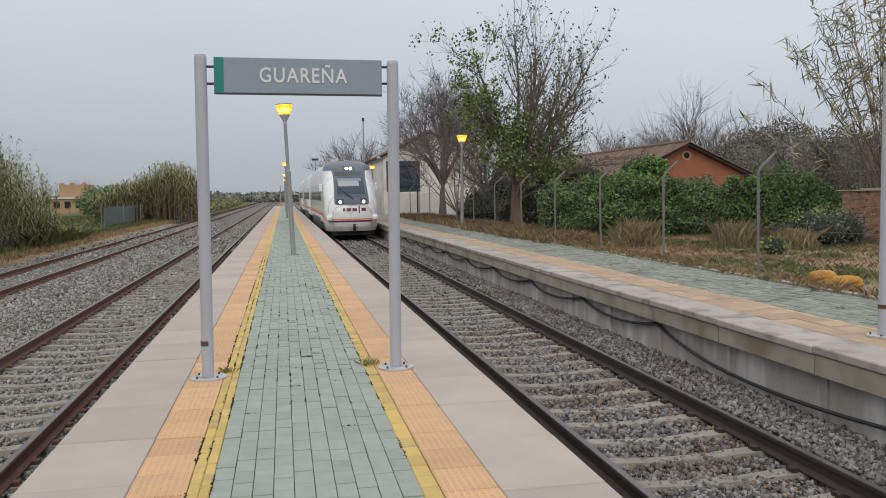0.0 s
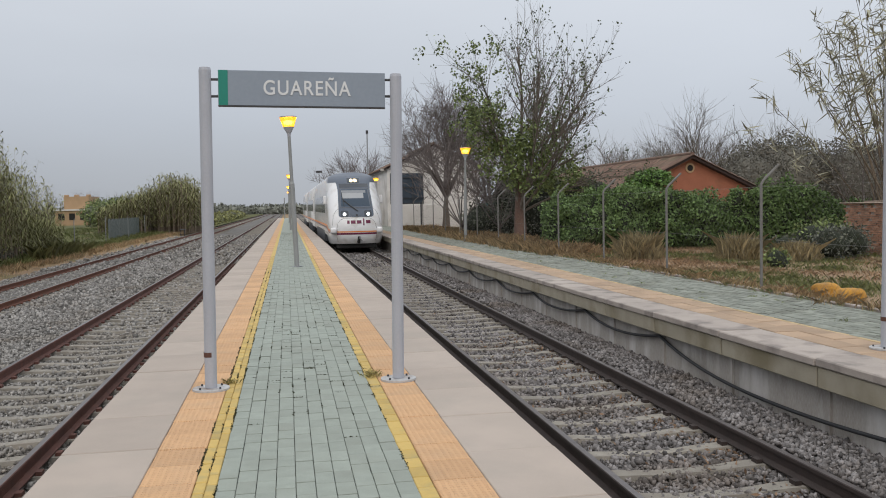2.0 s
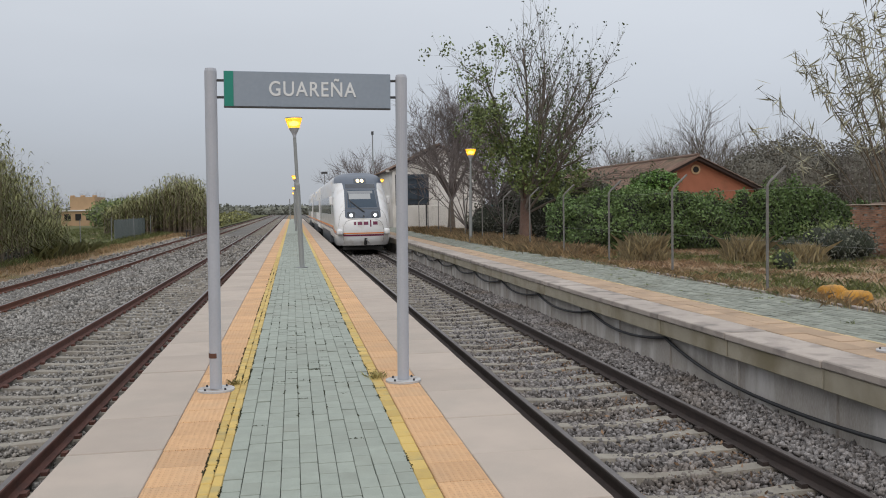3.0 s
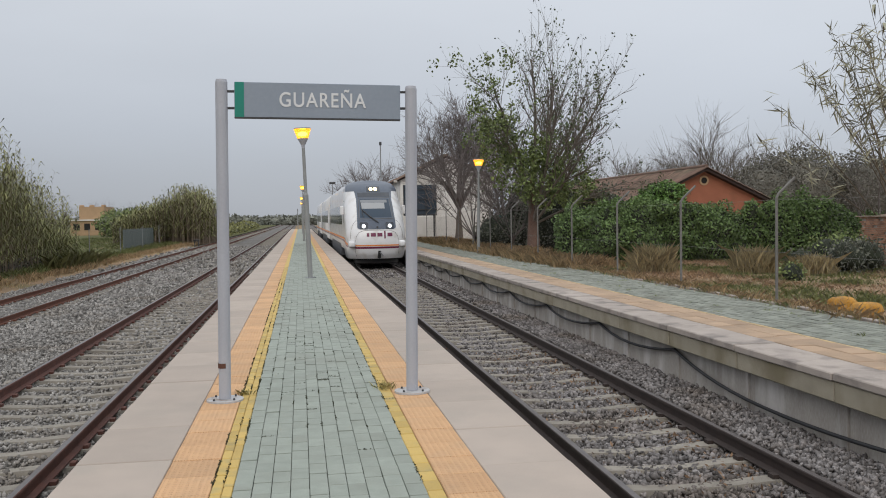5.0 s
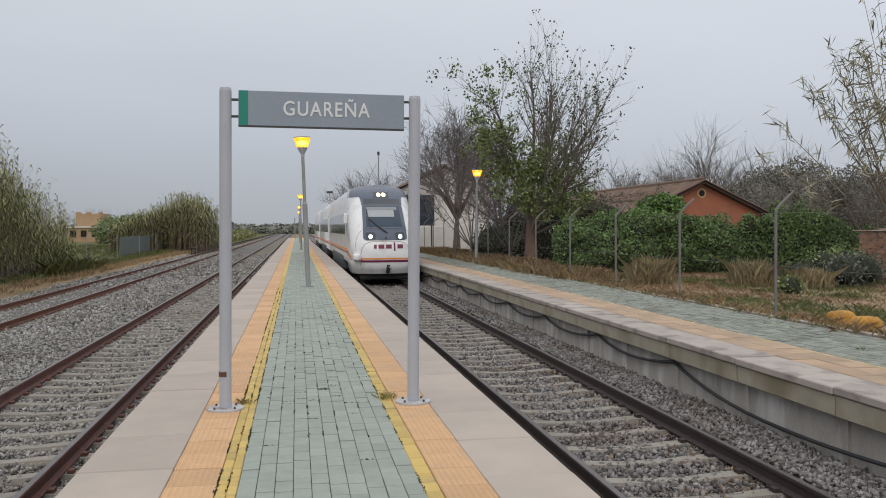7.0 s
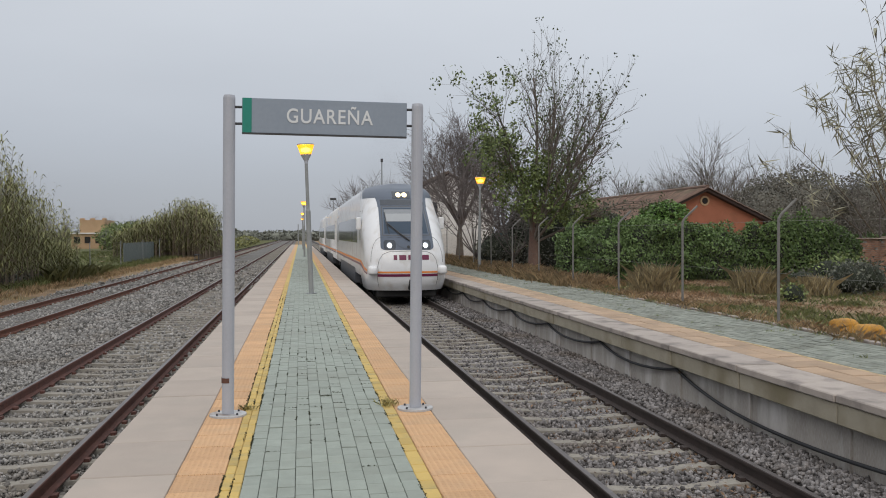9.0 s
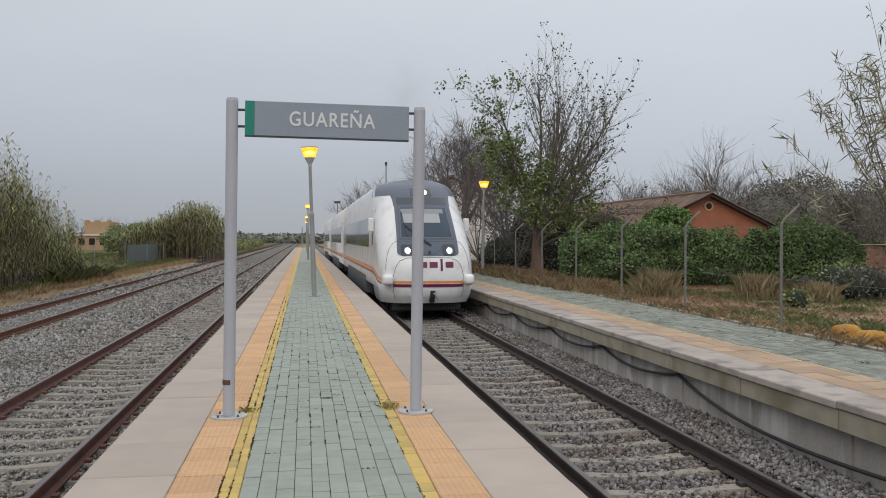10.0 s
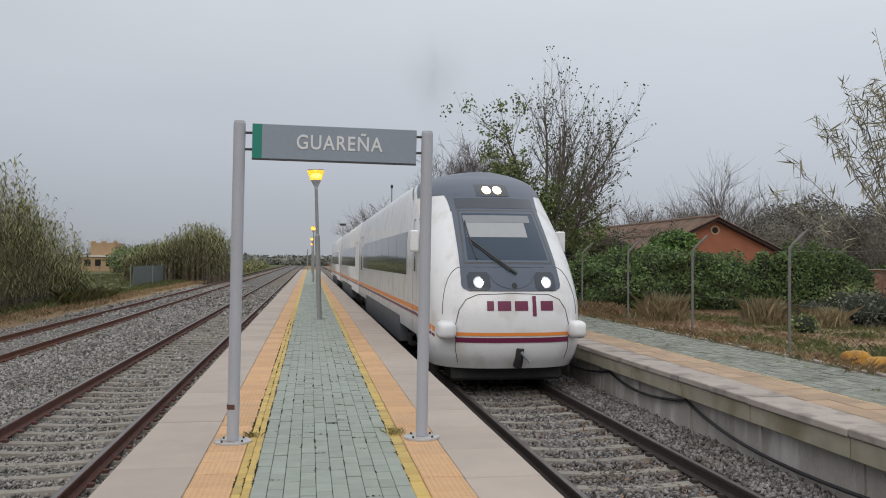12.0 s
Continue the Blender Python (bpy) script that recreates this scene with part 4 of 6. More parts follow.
M_LEAFDARK = mat("dark_tree_leaf", (0.10, 0.125, 0.06), (0.065, 0.085, 0.042), 0.7, scale=2, fine=20, bump=0, spread=0.5)
M_IVY = mat("dark_ivy_leaf", (0.125, 0.19, 0.058), (0.085, 0.14, 0.043), 0.75, scale=1.2, fine=20, bump=0, spread=0.38)
M_IVYBRIGHT = mat("fresh_ivy_leaf", (0.13, 0.235, 0.055), (0.085, 0.165, 0.04), 0.55, scale=1.2, fine=20, bump=0, spread=0.5)
# near-black tone for solid bush cores: shade between the leaves put into colour
M_INNERSHADE = mat("ivy_shade_twigs", (0.022, 0.028, 0.014), (0.014, 0.017, 0.010), 0.95, scale=4, fine=20, bump=0.5)
M_PINE = mat("dark_pine_needles", (0.165, 0.155, 0.13), (0.125, 0.12, 0.10), 0.9, scale=1, fine=10, bump=0, spread=0.2)
M_REED = mat("olive_reed_leaf", (0.225, 0.222, 0.085), (0.155, 0.158, 0.06), 0.8, scale=0.6, fine=10, bump=0, spread=0.45)
M_REEDDRY = mat("dry_grey_reed_leaf", (0.34, 0.325, 0.235), (0.22, 0.215, 0.15), 0.8, scale=0.6, fine=10, bump=0, spread=0.5)
M_CANE = mat("dry_cane", (0.225, 0.175, 0.125), (0.155, 0.12, 0.088), 0.85, scale=2, fine=30, bump=0, spread=0.4)
M_DRY = mat("dry_straw_grass", (0.70, 0.52, 0.31), (0.52, 0.36, 0.20), 0.9, scale=0.7, fine=10, bump=0, spread=0.4)
M_DRYRED = mat("dead_reddish_grass", (0.64, 0.45, 0.29), (0.46, 0.31, 0.195), 0.9, scale=0.5, fine=8, bump=0, spread=0.4)
M_STRAW = mat("dull_straw_tuft", (0.56, 0.46, 0.26), (0.40, 0.32, 0.175), 0.9, scale=0.7, fine=10, bump=0, spread=0.4)
M_GRASS = mat("green_weed_grass", (0.30, 0.335, 0.13), (0.21, 0.245, 0.09), 0.85, scale=0.7, fine=10, bump=0, spread=0.4)
M_SHRUB = mat("grey_green_shrub_leaf", (0.135, 0.14, 0.105), (0.09, 0.095, 0.075), 0.85, scale=1, fine=10, bump=0, spread=0.4)
# pale, greyed leaf tone: the haze of distance is put into the colour
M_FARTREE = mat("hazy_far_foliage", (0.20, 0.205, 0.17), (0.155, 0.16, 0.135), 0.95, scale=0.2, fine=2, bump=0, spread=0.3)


def np_mesh(name, V, F, material):
    V, F = np.asarray(V, float), np.asarray(F)
    me = bpy.data.meshes.new(name)
    me.vertices.add(len(V)); me.vertices.foreach_set("co", V.ravel())
    me.loops.add(F.size); me.loops.foreach_set("vertex_index", F.ravel())
    me.polygons.add(len(F)); me.polygons.foreach_set("loop_start", np.arange(len(F)) * F.shape[1])
    me.update(calc_edges=True)
    me.materials.append(material)
    return me


def leaf_mesh(name, C, size, material, rng, droop=0.0, shape=0.6):
    """Small pointed leaves of random turn at the places C."""
    n = len(C)
    a = rng.normal(size=(n, 3)); a[:, 2] -= droop; a /= np.linalg.norm(a, axis=1, keepdims=True)
    b = np.cross(a, rng.normal(size=(n, 3))); b /= np.linalg.norm(b, axis=1, keepdims=True)
    s = (size * rng.uniform(0.55, 1.25, n))[:, None]
    V = np.stack([C - a * s, C + b * s * shape, C + a * s, C - b * s * shape], axis=1).reshape(-1, 3)
    return np_mesh(name, V, np.arange(4 * n).reshape(n, 4), material)


def grow(rng, base, heading, length, radius, levels, kids, wander=0.18, lift=0.25, ratio=0.62, angle=0.7, segs=5, minr=0.006):
    """Limbs of a tree as polylines (points, radii, level), grown from one stem."""
    lines, todo = [], [(np.array(base, float), np.array(heading, float), length, radius, 0)]
    while todo:
        p, d, L, r, lev = todo.pop()
        pts, rad = [p.copy()], [r]
        n = segs if lev < 2 else 3
        for k in range(n):
            d = d + rng.normal(0, wander, 3) * (0.5 if lev == 0 else 1); d[2] += lift * (0.3 if lev else 0.1)
            d /= np.linalg.norm(d)
            p = p + d * L / n
            pts.append(p.copy()); rad.append(r * (1 - 0.72 * (k + 1) / n))
        lines.append((pts, rad, lev))
        if lev < levels:
            for q in range(kids[lev]):
                f = rng.uniform(0.35, 1.0) if lev else rng.uniform(0.45, 1.0)
                i = min(n - 1, int(f * n)); t = f * n - i
                s = pts[i] * (1 - t) + pts[i + 1] * t
                o = rng.normal(size=3); o -= d * np.dot(o, d); o /= np.linalg.norm(o) + 1e-9
                a = angle * rng.uniform(0.5, 1.25)
                h = d * math.cos(a) + o * math.sin(a)
                todo.append((s, h, L * ratio * rng.uniform(0.65, 1.2), max(minr, r * (1 - 0.7 * f) * 0.62), lev + 1))
    return lines


def limb_mesh(name, lines, material, sides=4):
    V, F = [], []
    for pts, rad, lev in lines:
        m = 8 if lev == 0 else (sides if lev == 1 else 3)
        b0 = len(V)
        for i, p in enumerate(pts):
            d = pts[min(i + 1, len(pts) - 1)] - pts[max(0, i - 1)]
            d = d / (np.linalg.norm(d) + 1e-9)
            a = np.cross(d, (0.31, 0.87, 0.38)); a /= np.linalg.norm(a) + 1e-9
            c = np.cross(d, a)
            for k in range(m):
                w = 2 * math.pi * k / m
                V.append(p + rad[i] * (a * math.cos(w) + c * math.sin(w)))
        for i in range(len(pts) - 1):
            for k in range(m):
                F.append((b0 + i * m + k, b0 + i * m + (k + 1) % m, b0 + (i + 1) * m + (k + 1) % m, b0 + (i + 1) * m + k))
    return np_mesh(name, V, F, material)


def tips(lines, lev_min, rng, count, jitter):
    segs = [(np.array(p[i]), np.array(p[i + 1])) for p, r, l in lines if l >= lev_min for i in range(len(p) - 1)]
    pick = rng.integers(0, len(segs), count)
    A = np.array([segs[i][0] for i in pick]); B = np.array([segs[i][1] for i in pick])
    return A + (B - A) * rng.uniform(0, 1, (count, 1)) + rng.normal(0, jitter, (count, 3))


def child(name, me, parent, label=""):
    ob = new(name, me)
    ob.parent = parent
    if label:
        ob["label"] = label
    return ob


def bare_tree(name, at, seed, stem, height, radius, label, kids=(7, 6, 5), spread=0.75, leaves=0, leaf_size=0.07, material=None, levels=3, lean=(0, 0), group="bare trees", wander=0.18, lift=0.25, ratio=0.62, minr=0.007, reach_by=1.0):
    rng = np.random.default_rng(seed)
    root = tagged(empty(name, pose(*at)), label, "tree", group)
    lines = grow(rng, (0, 0, -0.2), (lean[0], lean[1], 1), stem, radius, 0, (), wander=0.08, lift=0.1)
    for k in range(kids[0]):
        a = 2 * math.pi * (k + rng.uniform(-0.3, 0.3)) / kids[0]
        up = rng.uniform(0.5, 1.5)
        h = np.array((math.cos(a) * spread, math.sin(a) * spread, up)); h /= np.linalg.norm(h)
        f = rng.uniform(0.72, 1.0)
        reach = rng.uniform(0.6, 0.85) * reach_by
        i = int(f * 4.99); s = lines[0][0][i] + (lines[0][0][i + 1] - lines[0][0][i]) * (f * 5 - i)
        sub = grow(rng, s, h, (height - stem) * reach, radius * 0.42, levels - 1, kids[1:], wander=wander, lift=lift, ratio=ratio, minr=minr)
        lines += [(p, r, l + 1) for p, r, l in sub]
    child("trunk", limb_mesh("trunk", lines[:1], material or M_BARK), root)
    child("crown", limb_mesh("crown", lines[1:], M_TWIG if not leaves else M_BARK), root, "bare twiggy crown" if not leaves else "branching limbs")
    if leaves:
        C = tips(lines, 3, rng, leaves, 0.06)
        child("foliage", leaf_mesh("foliage", C, leaf_size, M_LEAFDARK, rng), root, "sparse dark leaves")
    return root


def plane_tree(at):
    """A trunk that splits low into many thin rising stems, with clumps of leaves at the twigs' ends."""
    rng = np.random.default_rng(23)
    root = tagged(empty("plane_tree", pose(*at)), "tall half-leafless tree with a reddish trunk and sparse dark leaves", "tree", "trees")
    lines = grow(rng, (0, 0, -0.2), (0.03, 0, 1), 3.5, 0.33, 0, (), wander=0.06, lift=0.1)
    stems = 17
    for k in range(stems):
        f = k / (stems - 1)
        turn = 2.4 * k + rng.uniform(-0.3, 0.3)
        tilt = 0.06 + 1.12 * f ** 0.9
        h = np.array((math.sin(tilt) * math.cos(turn) + 0.20, math.sin(tilt) * math.sin(turn), math.cos(tilt)))
        h /= np.linalg.norm(h)
        long = (5.75 - 1.5 * f) * rng.uniform(0.9, 1.06) * (1.12 if h[0] > 0.5 else 0.82 if h[0] < -0.25 else 1.19)
        i = 2 + int(rng.integers(0, 3))
        s = lines[0][0][i]
        sub = grow(rng, s, h, long, 0.095 - 0.035 * f, 2, (17, 8), wander=0.10, lift=0.20 if f < 0.7 else 0.08, ratio=0.36, angle=0.62, minr=0.006)
        lines += [(p, r, l + 1) for p, r, l in sub]
    child("trunk", limb_mesh("trunk", lines[:1], M_TRUNK), root)
    child("crown", limb_mesh("crown", lines[1:], M_BARK), root, "thin rising grey limbs")
    ends = np.array([p[-1] for p, r, l in lines if l >= 2])
    ends = ends[rng.uniform(0, 1, len(ends)) < 0.45]
    ends = np.repeat(ends, 3, axis=0)
    child("foliage", leaf_mesh("foliage", ends + rng.normal(0, 0.06, ends.shape), 0.066, M_LEAFDARK, rng), root, "sparse dark green leaves")
    tufts = np.array([p[-1] for p, r, l in lines if l >= 1 and p[-1][0] < -0.7 and p[-1][2] > 5.2])
    if len(tufts):
        tufts = np.repeat(tufts[::5], 22, axis=0)
        child("leaf_tuft", leaf_mesh("leaf_tuft", tufts + rng.normal(0, 0.16, tufts.shape), 0.085, M_LEAF, rng), root, "brighter green leaf tufts")["kind"] = "stuff"
    return root


def blob_points(rng, lumps, per_m2):
    """Places in a shell round ellipsoid lumps (x, y, z, rx, ry, rz)."""
    out = []
    for x, y, z, rx, ry, rz in lumps:
        n = int(per_m2 * 4 * math.pi * ((rx * ry + rx * rz + ry * rz) / 3))
        v = rng.normal(size=(n, 3)); v /= np.linalg.norm(v, axis=1, keepdims=True)
        v *= rng.uniform(0.72, 1.08, (n, 1)) * (1 + 0.16 * np.sin(v[:, :1] * 7 + x) * np.cos(v[:, 2:] * 6 + y))
        out.append(v * (rx, ry, rz) + (x, y, z))
    return np.concatenate(out)


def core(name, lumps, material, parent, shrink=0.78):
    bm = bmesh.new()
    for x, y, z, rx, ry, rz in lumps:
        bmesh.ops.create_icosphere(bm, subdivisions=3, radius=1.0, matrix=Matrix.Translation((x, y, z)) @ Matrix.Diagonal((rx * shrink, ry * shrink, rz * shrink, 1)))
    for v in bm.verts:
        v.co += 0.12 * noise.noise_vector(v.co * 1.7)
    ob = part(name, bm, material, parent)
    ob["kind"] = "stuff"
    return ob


def bush(name, lumps, seed, per_m2, size, m_leaf, m_core, label, category="bush", group=""):
    rng = np.random.default_rng(seed)
    root = tagged(empty(name), label, category, group)
    # solid lumps behind the leaves; near-black ones stand for inner shade
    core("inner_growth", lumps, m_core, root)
    child("foliage", leaf_mesh("foliage", blob_points(rng, lumps, per_m2), size, m_leaf, rng), root)
    return root


def reed_bed(name, label, seed, spots, m_leaf=None, bend=0.25, leaf=0.55, leaves=9, low=0.25, width=0.016, category="reeds"):
    """Canes with long leaves, each at (x, y, z, height)."""
    rng = np.random.default_rng(seed)
    Vc, Fc, Vl, Fl = [], [], [], []
    for x, y, z, h in spots:
        d = rng.normal(0, bend, 2)
        pts = []
        for k in range(5):
            f = k / 4
            pts.append(np.array((x + d[0] * h * 0.35 * f ** 2, y + d[1] * h * 0.35 * f ** 2, z + h * f)))
        b = len(Vc)
        for k, p in enumerate(pts):
            r = width * (1 - 0.75 * k / 4)
            for w in range(3):
                Vc.append(p + (r * math.cos(w * 2.094), r * math.sin(w * 2.094), 0))
        for k in range(4):
            for w in range(3):
                Fc.append((b + 3 * k + w, b + 3 * k + (w + 1) % 3, b + 3 * k + 3 + (w + 1) % 3, b + 3 * k + 3 + w))
        for q in range(leaves):
            f = low + (1 - low) * (q + rng.uniform(0, 1)) / leaves
            i = min(3, int(f * 4))
            s = pts[i] + (pts[i + 1] - pts[i]) * (f * 4 - i)
            a = rng.uniform(0, 2 * math.pi)
            L = leaf * rng.uniform(0.6, 1.2)
            o = np.array((math.cos(a), math.sin(a), 0))
            side = np.array((-o[1], o[0], 0)) * L * 0.06
            m1 = s + o * L * 0.4 + (0, 0, L * 0.42)
            e = s + o * L * rng.uniform(0.75, 0.95) + (0, 0, L * rng.uniform(-0.1, 0.55))
            b2 = len(Vl)
            Vl += [s, m1 - side, e, m1 + side]
            Fl.append((b2, b2 + 1, b2 + 2, b2 + 3))
    root = tagged(empty(name), label, category)
    c = child("cane_stand", np_mesh("cane_stand", Vc, Fc, M_CANE), root, "dry upright canes"); c["kind"] = "stuff"
    c = child("reed_foliage", np_mesh("reed_foliage", Vl, Fl, m_leaf or M_REED), root, "long narrow reed leaves"); c["kind"] = "stuff"
    return root


def blades(name, label, seed, spots, height, material, lean=0.45, per=14, radius=0.12, category="grass"):
    """Tufts of thin blades at (x, y, z, scale)."""
    rng = np.random.default_rng(seed)
    S = np.repeat(np.array(spots, float), per, axis=0)
    n = len(S)
    base = S[:, :3] + np.column_stack([rng.normal(0, radius, n) * S[:, 3], rng.normal(0, radius, n) * S[:, 3], np.zeros(n)])
    h = height * S[:, 3] * rng.uniform(0.5, 1.15, n)
    a = rng.uniform(0, 2 * math.pi, n)
    k = rng.normal(0, lean, n) * h
    tip = base + np.column_stack([np.cos(a) * k, np.sin(a) * k, h])
    side = np.column_stack([-np.sin(a), np.cos(a), np.zeros(n)]) * (0.0018 + 0.0032 * h)[:, None]
    mid = (base + tip) / 2 + np.column_stack([-np.cos(a) * k * 0.2, -np.sin(a) * k * 0.2, 0.1 * h])
    V = np.stack([base - side, base + side, mid + side * 0.8, tip, mid - side * 0.8], axis=1).reshape(-1, 3)
    me = np_mesh(name, V, np.arange(5 * n).reshape(n, 5), material)
    return tagged(new(name, me), label, category, kind="stuff")


def plants_right():
    rng = np.random.default_rng(11)
    # main tree beyond the fence
    t = plane_tree((10.45, 38.6, 0))
    lumps = [(7.6, 32.6, 4.2, 1.0, 0.9, 1.0), (8.6, 32.2, 3.9, 1.2, 1.0, 1.2), (9.8, 32.4, 3.7, 1.1, 1.0, 1.0), (8.1, 32.8, 5.2, 1.2, 1.0, 0.8), (9.4, 33.2, 4.9, 1.4, 1.0, 0.9), (10.7, 33.6, 3.2, 0.9, 0.9, 0.9), (7.0, 33.4, 5.0, 0.8, 0.8, 0.7)]
    child("lower_foliage", leaf_mesh("lower_foliage", blob_points(rng, [((a - 8.45) * 1.08, b - 33.2, (c - 0.9) * 1.08, d * 1.0, e, f * 1.1) for a, b, c, d, e, f in lumps], 70), 0.085, M_LEAF, rng), t, "green leafy shoots round the trunk")
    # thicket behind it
    bush("thicket", [(12.6, 42, 1.3, 2.1, 1.4, 2.0), (10.2, 45, 0.7, 1.2, 1.5, 1.1), (14.2, 40, 1.4, 2.0, 1.2, 1.7), (12.6, 47, 1.4, 1.8, 1.8, 2.2)], 31, 60, 0.07, M_SHRUB, M_INNERSHADE, "dark tangled thicket behind the wire fence", group="")
    # ivy hedge
    lumps = []
    for x, y, top, r in ((10.4, 31.5, 1.9, 1.2), (11.4, 31, 2.15, 1.1), (12.4, 30.5, 2.2, 1.1), (13.4, 30.2, 2.0, 1.1), (14.4, 29.9, 1.85, 1.1), (15.0, 29.6, 1.9, 0.7), (15.8, 29.3, 1.35, 0.7), (16.7, 28.6, 2.15, 0.9), (17.5, 28.4, 2.2, 0.9), (18.4, 28.2, 1.9, 1.0), (19.9, 27.8, 1.5, 1.1), (20.9, 27.3, 1.5, 1.1), (22.0, 27, 1.6, 1.2)):
        zc = (top - 0.5) / 2
        lumps.append((x, y, zc + 0.05, r * 0.85, 0.8, (top + 0.5) / 2))
        lumps.append((x + 0.4, y - 0.2, zc - 0.1, r * 0.8, 0.8, (top + 0.1) / 2))
    for q in range(44):
        f = rng.uniform(0, 1)
        lumps.append((10.2 + 8.6 * f, 30.6 - 2.9 * f + rng.uniform(-0.25, 0.1), rng.uniform(0.2, 1.75), rng.uniform(0.3, 0.55), rng.uniform(0.3, 0.5), rng.uniform(0.25, 0.5)))
    bush("ivy_hedge", lumps, 5, 480, 0.058, M_IVY, M_INNERSHADE, "dense dark green ivy hedge in front of the house", "hedge")
    bush("ivy_on_roof", [(19.0, 43.9, 2.7, 1.3, 0.7, 0.6), (18.0, 43.5, 2.0, 1.2, 0.7, 0.6), (16.8, 43.3, 1.6, 1.2, 0.8, 0.7)], 6, 260, 0.085, M_IVYBRIGHT, M_INNERSHADE, "ivy climbing over the edge of the tiled roof", "ivy")
    # pines behind
    bush("pine_tree", [(32.9, 58, 2.5, 2.6, 3, 2.9), (36.3, 59, 2.7, 3.0, 3, 3.4)], 8, 110, 0.10, M_PINE, M_PINE, "dark rounded pine crown behind the house", "tree", "pines")
    bush("pine_tree", [(40.6, 58, 2.6, 3.0, 3, 3.0), (44.5, 59, 2.6, 3.2, 3, 2.9), (38.5, 59, 2.2, 2.2, 2.5, 2.6)], 9, 110, 0.10, M_PINE, M_PINE, "dark rounded pine crown behind the hedge", "tree", "pines")
    # bare trees
    bare_tree("bare_tree", (10.0, 55, 0), 3, 2.8, 10.4, 0.30, "leafless grey tree leaning beside the station house", kids=(13, 9, 8, 6), spread=0.55, levels=4, lean=(-0.05, 0), minr=0.011, reach_by=0.74, ratio=0.54)
    bare_tree("bare_tree", (9.3, 46, 0), 14, 0.7, 5.6, 0.10, "brown leafless thicket tree beside the fence", kids=(11, 8, 7), spread=0.8, minr=0.011)
    bare_tree("bare_tree", (10.9, 44, 0), 15, 0.7, 5.0, 0.10, "brown leafless thicket tree beside the fence", kids=(11, 8, 7), spread=0.8, minr=0.011)
    bare_tree("bare_tree", (11.5, 50, 0), 13, 2.0, 7.2, 0.22, "leafless brown tree with dense fine twigs", kids=(9, 8, 7), spread=1.0)
    bare_tree("bare_tree", (8.4, 104, 0), 4, 2.5, 8.6, 0.25, "distant leafless tree behind the station", kids=(12, 9, 8), spread=0.9, minr=0.02)
    for k, (x, y, h) in enumerate(((29.0, 74, 6.0), (32.3, 75, 6.3), (35.0, 74, 6.6), (37.6, 73, 8.6), (40.6, 75, 7.0), (44.6, 74, 6.0), (48.2, 75, 5.2), (25.5, 78, 5.6), (52.5, 74, 5.2))):
        bare_tree("bare_tree", (x, y, 0), 40 + k, 2.0, h * 1.06 + 0.4, 0.28, "leafless tree behind the terracotta house", kids=(11, 9, 8), spread=0.75, minr=0.013, leaves=420, leaf_size=0.065)
    # giant reeds beside the fence
    spots = []
    for k in range(30):
        x, y = rng.normal(20.8, 0.8), rng.normal(25.8, 0.4)
        spots.append((x, y, -0.1, rng.uniform(6.0, 9.6)))
    reed_bed("giant_reeds", "tall dry giant reeds with drooping leaves behind the fence", 17, spots, M_REEDDRY, bend=0.40, leaf=0.8, leaves=18, low=0.3, width=0.027)
    rr = np.random.default_rng(91)
    lines = []
    for k in range(22):
        f = (k / 21) ** 0.38
        p = np.array((19.9 + rr.uniform(-0.5, 0.9), 25.6 + rr.uniform(-0.4, 0.4), -0.1)); d = np.array((-0.86 * (1 - f) - 0.02, rr.normal(0, 0.05), 1.0)); pts, rad = [], []
        for q in range(9):
            pts.append(p.copy()); rad.append(0.032 * (1 - q / 10))
            d += (-0.055 * (1 - f) + rr.normal(0, 0.03), rr.normal(0, 0.03), -0.01); d /= np.linalg.norm(d)
            p = p + d * 1.27 * (0.66 + 0.16 * f) * rr.uniform(0.9, 1.08)
        lines.append((pts, rad, 2))
    lean = tagged(empty("leaning_reeds"), "long dry reeds leaning out over the fence", "reeds")
    child("cane_stand", limb_mesh("cane_stand", lines, M_CANE), lean)["kind"] = "stuff"
    C = tips([(p[4:], r[4:], l) for p, r, l in lines], 0, rr, 1300, 0.13)
    child("reed_foliage", leaf_mesh("reed_foliage", C, 0.32, M_REEDDRY, rr, droop=0.5, shape=0.075), lean)
    # thin scrub above the shed
    bare_tree("bare_shrub", (19.5, 27.0, 0), 61, 0.8, 4.6, 0.06, "thin leafless shrub beside the brick shed", kids=(6, 5, 5), spread=0.7, group="")
    # verge
    dry, green = [], []
    for k in range(5200):
        x, y = rng.uniform(8.4, 19), 6 + 46 * rng.uniform(0, 1) ** 1.3
        f = noise.noise(Vector((x * 0.35, y * 0.25, 1.0)))
        if math.hypot(x - 9.02, y - 13.1) < 0.75:
            continue
        near_fence = math.exp(-((x - 8.5) / 0.5) ** 2)
        (green if f + 0.1 * rng.normal() > 0.03 - 0.06 * (x - 10) / 4 else dry).append((x, y, -0.1, rng.uniform(0.35, 1.0) + 0.35 * near_fence * (y > 20)))
    blades("dry_grass", "short dry straw-coloured grass along the fence", 71, dry, 0.11, M_DRYRED, per=38, lean=0.75, radius=0.2)
    blades("green_weeds", "patches of green weeds on the verge", 72, green, 0.14, M_GRASS, per=36, lean=0.6, radius=0.19)
    far = [(rng.uniform(7.9, 9.8), rng.uniform(26, 60), -0.05, rng.uniform(0.7, 1.4)) for k in range(800)]
    blades("tall_dry_grass", "tall dry grass along the far fence", 73, far, 0.28, M_DRY, lean=0.6, per=50)
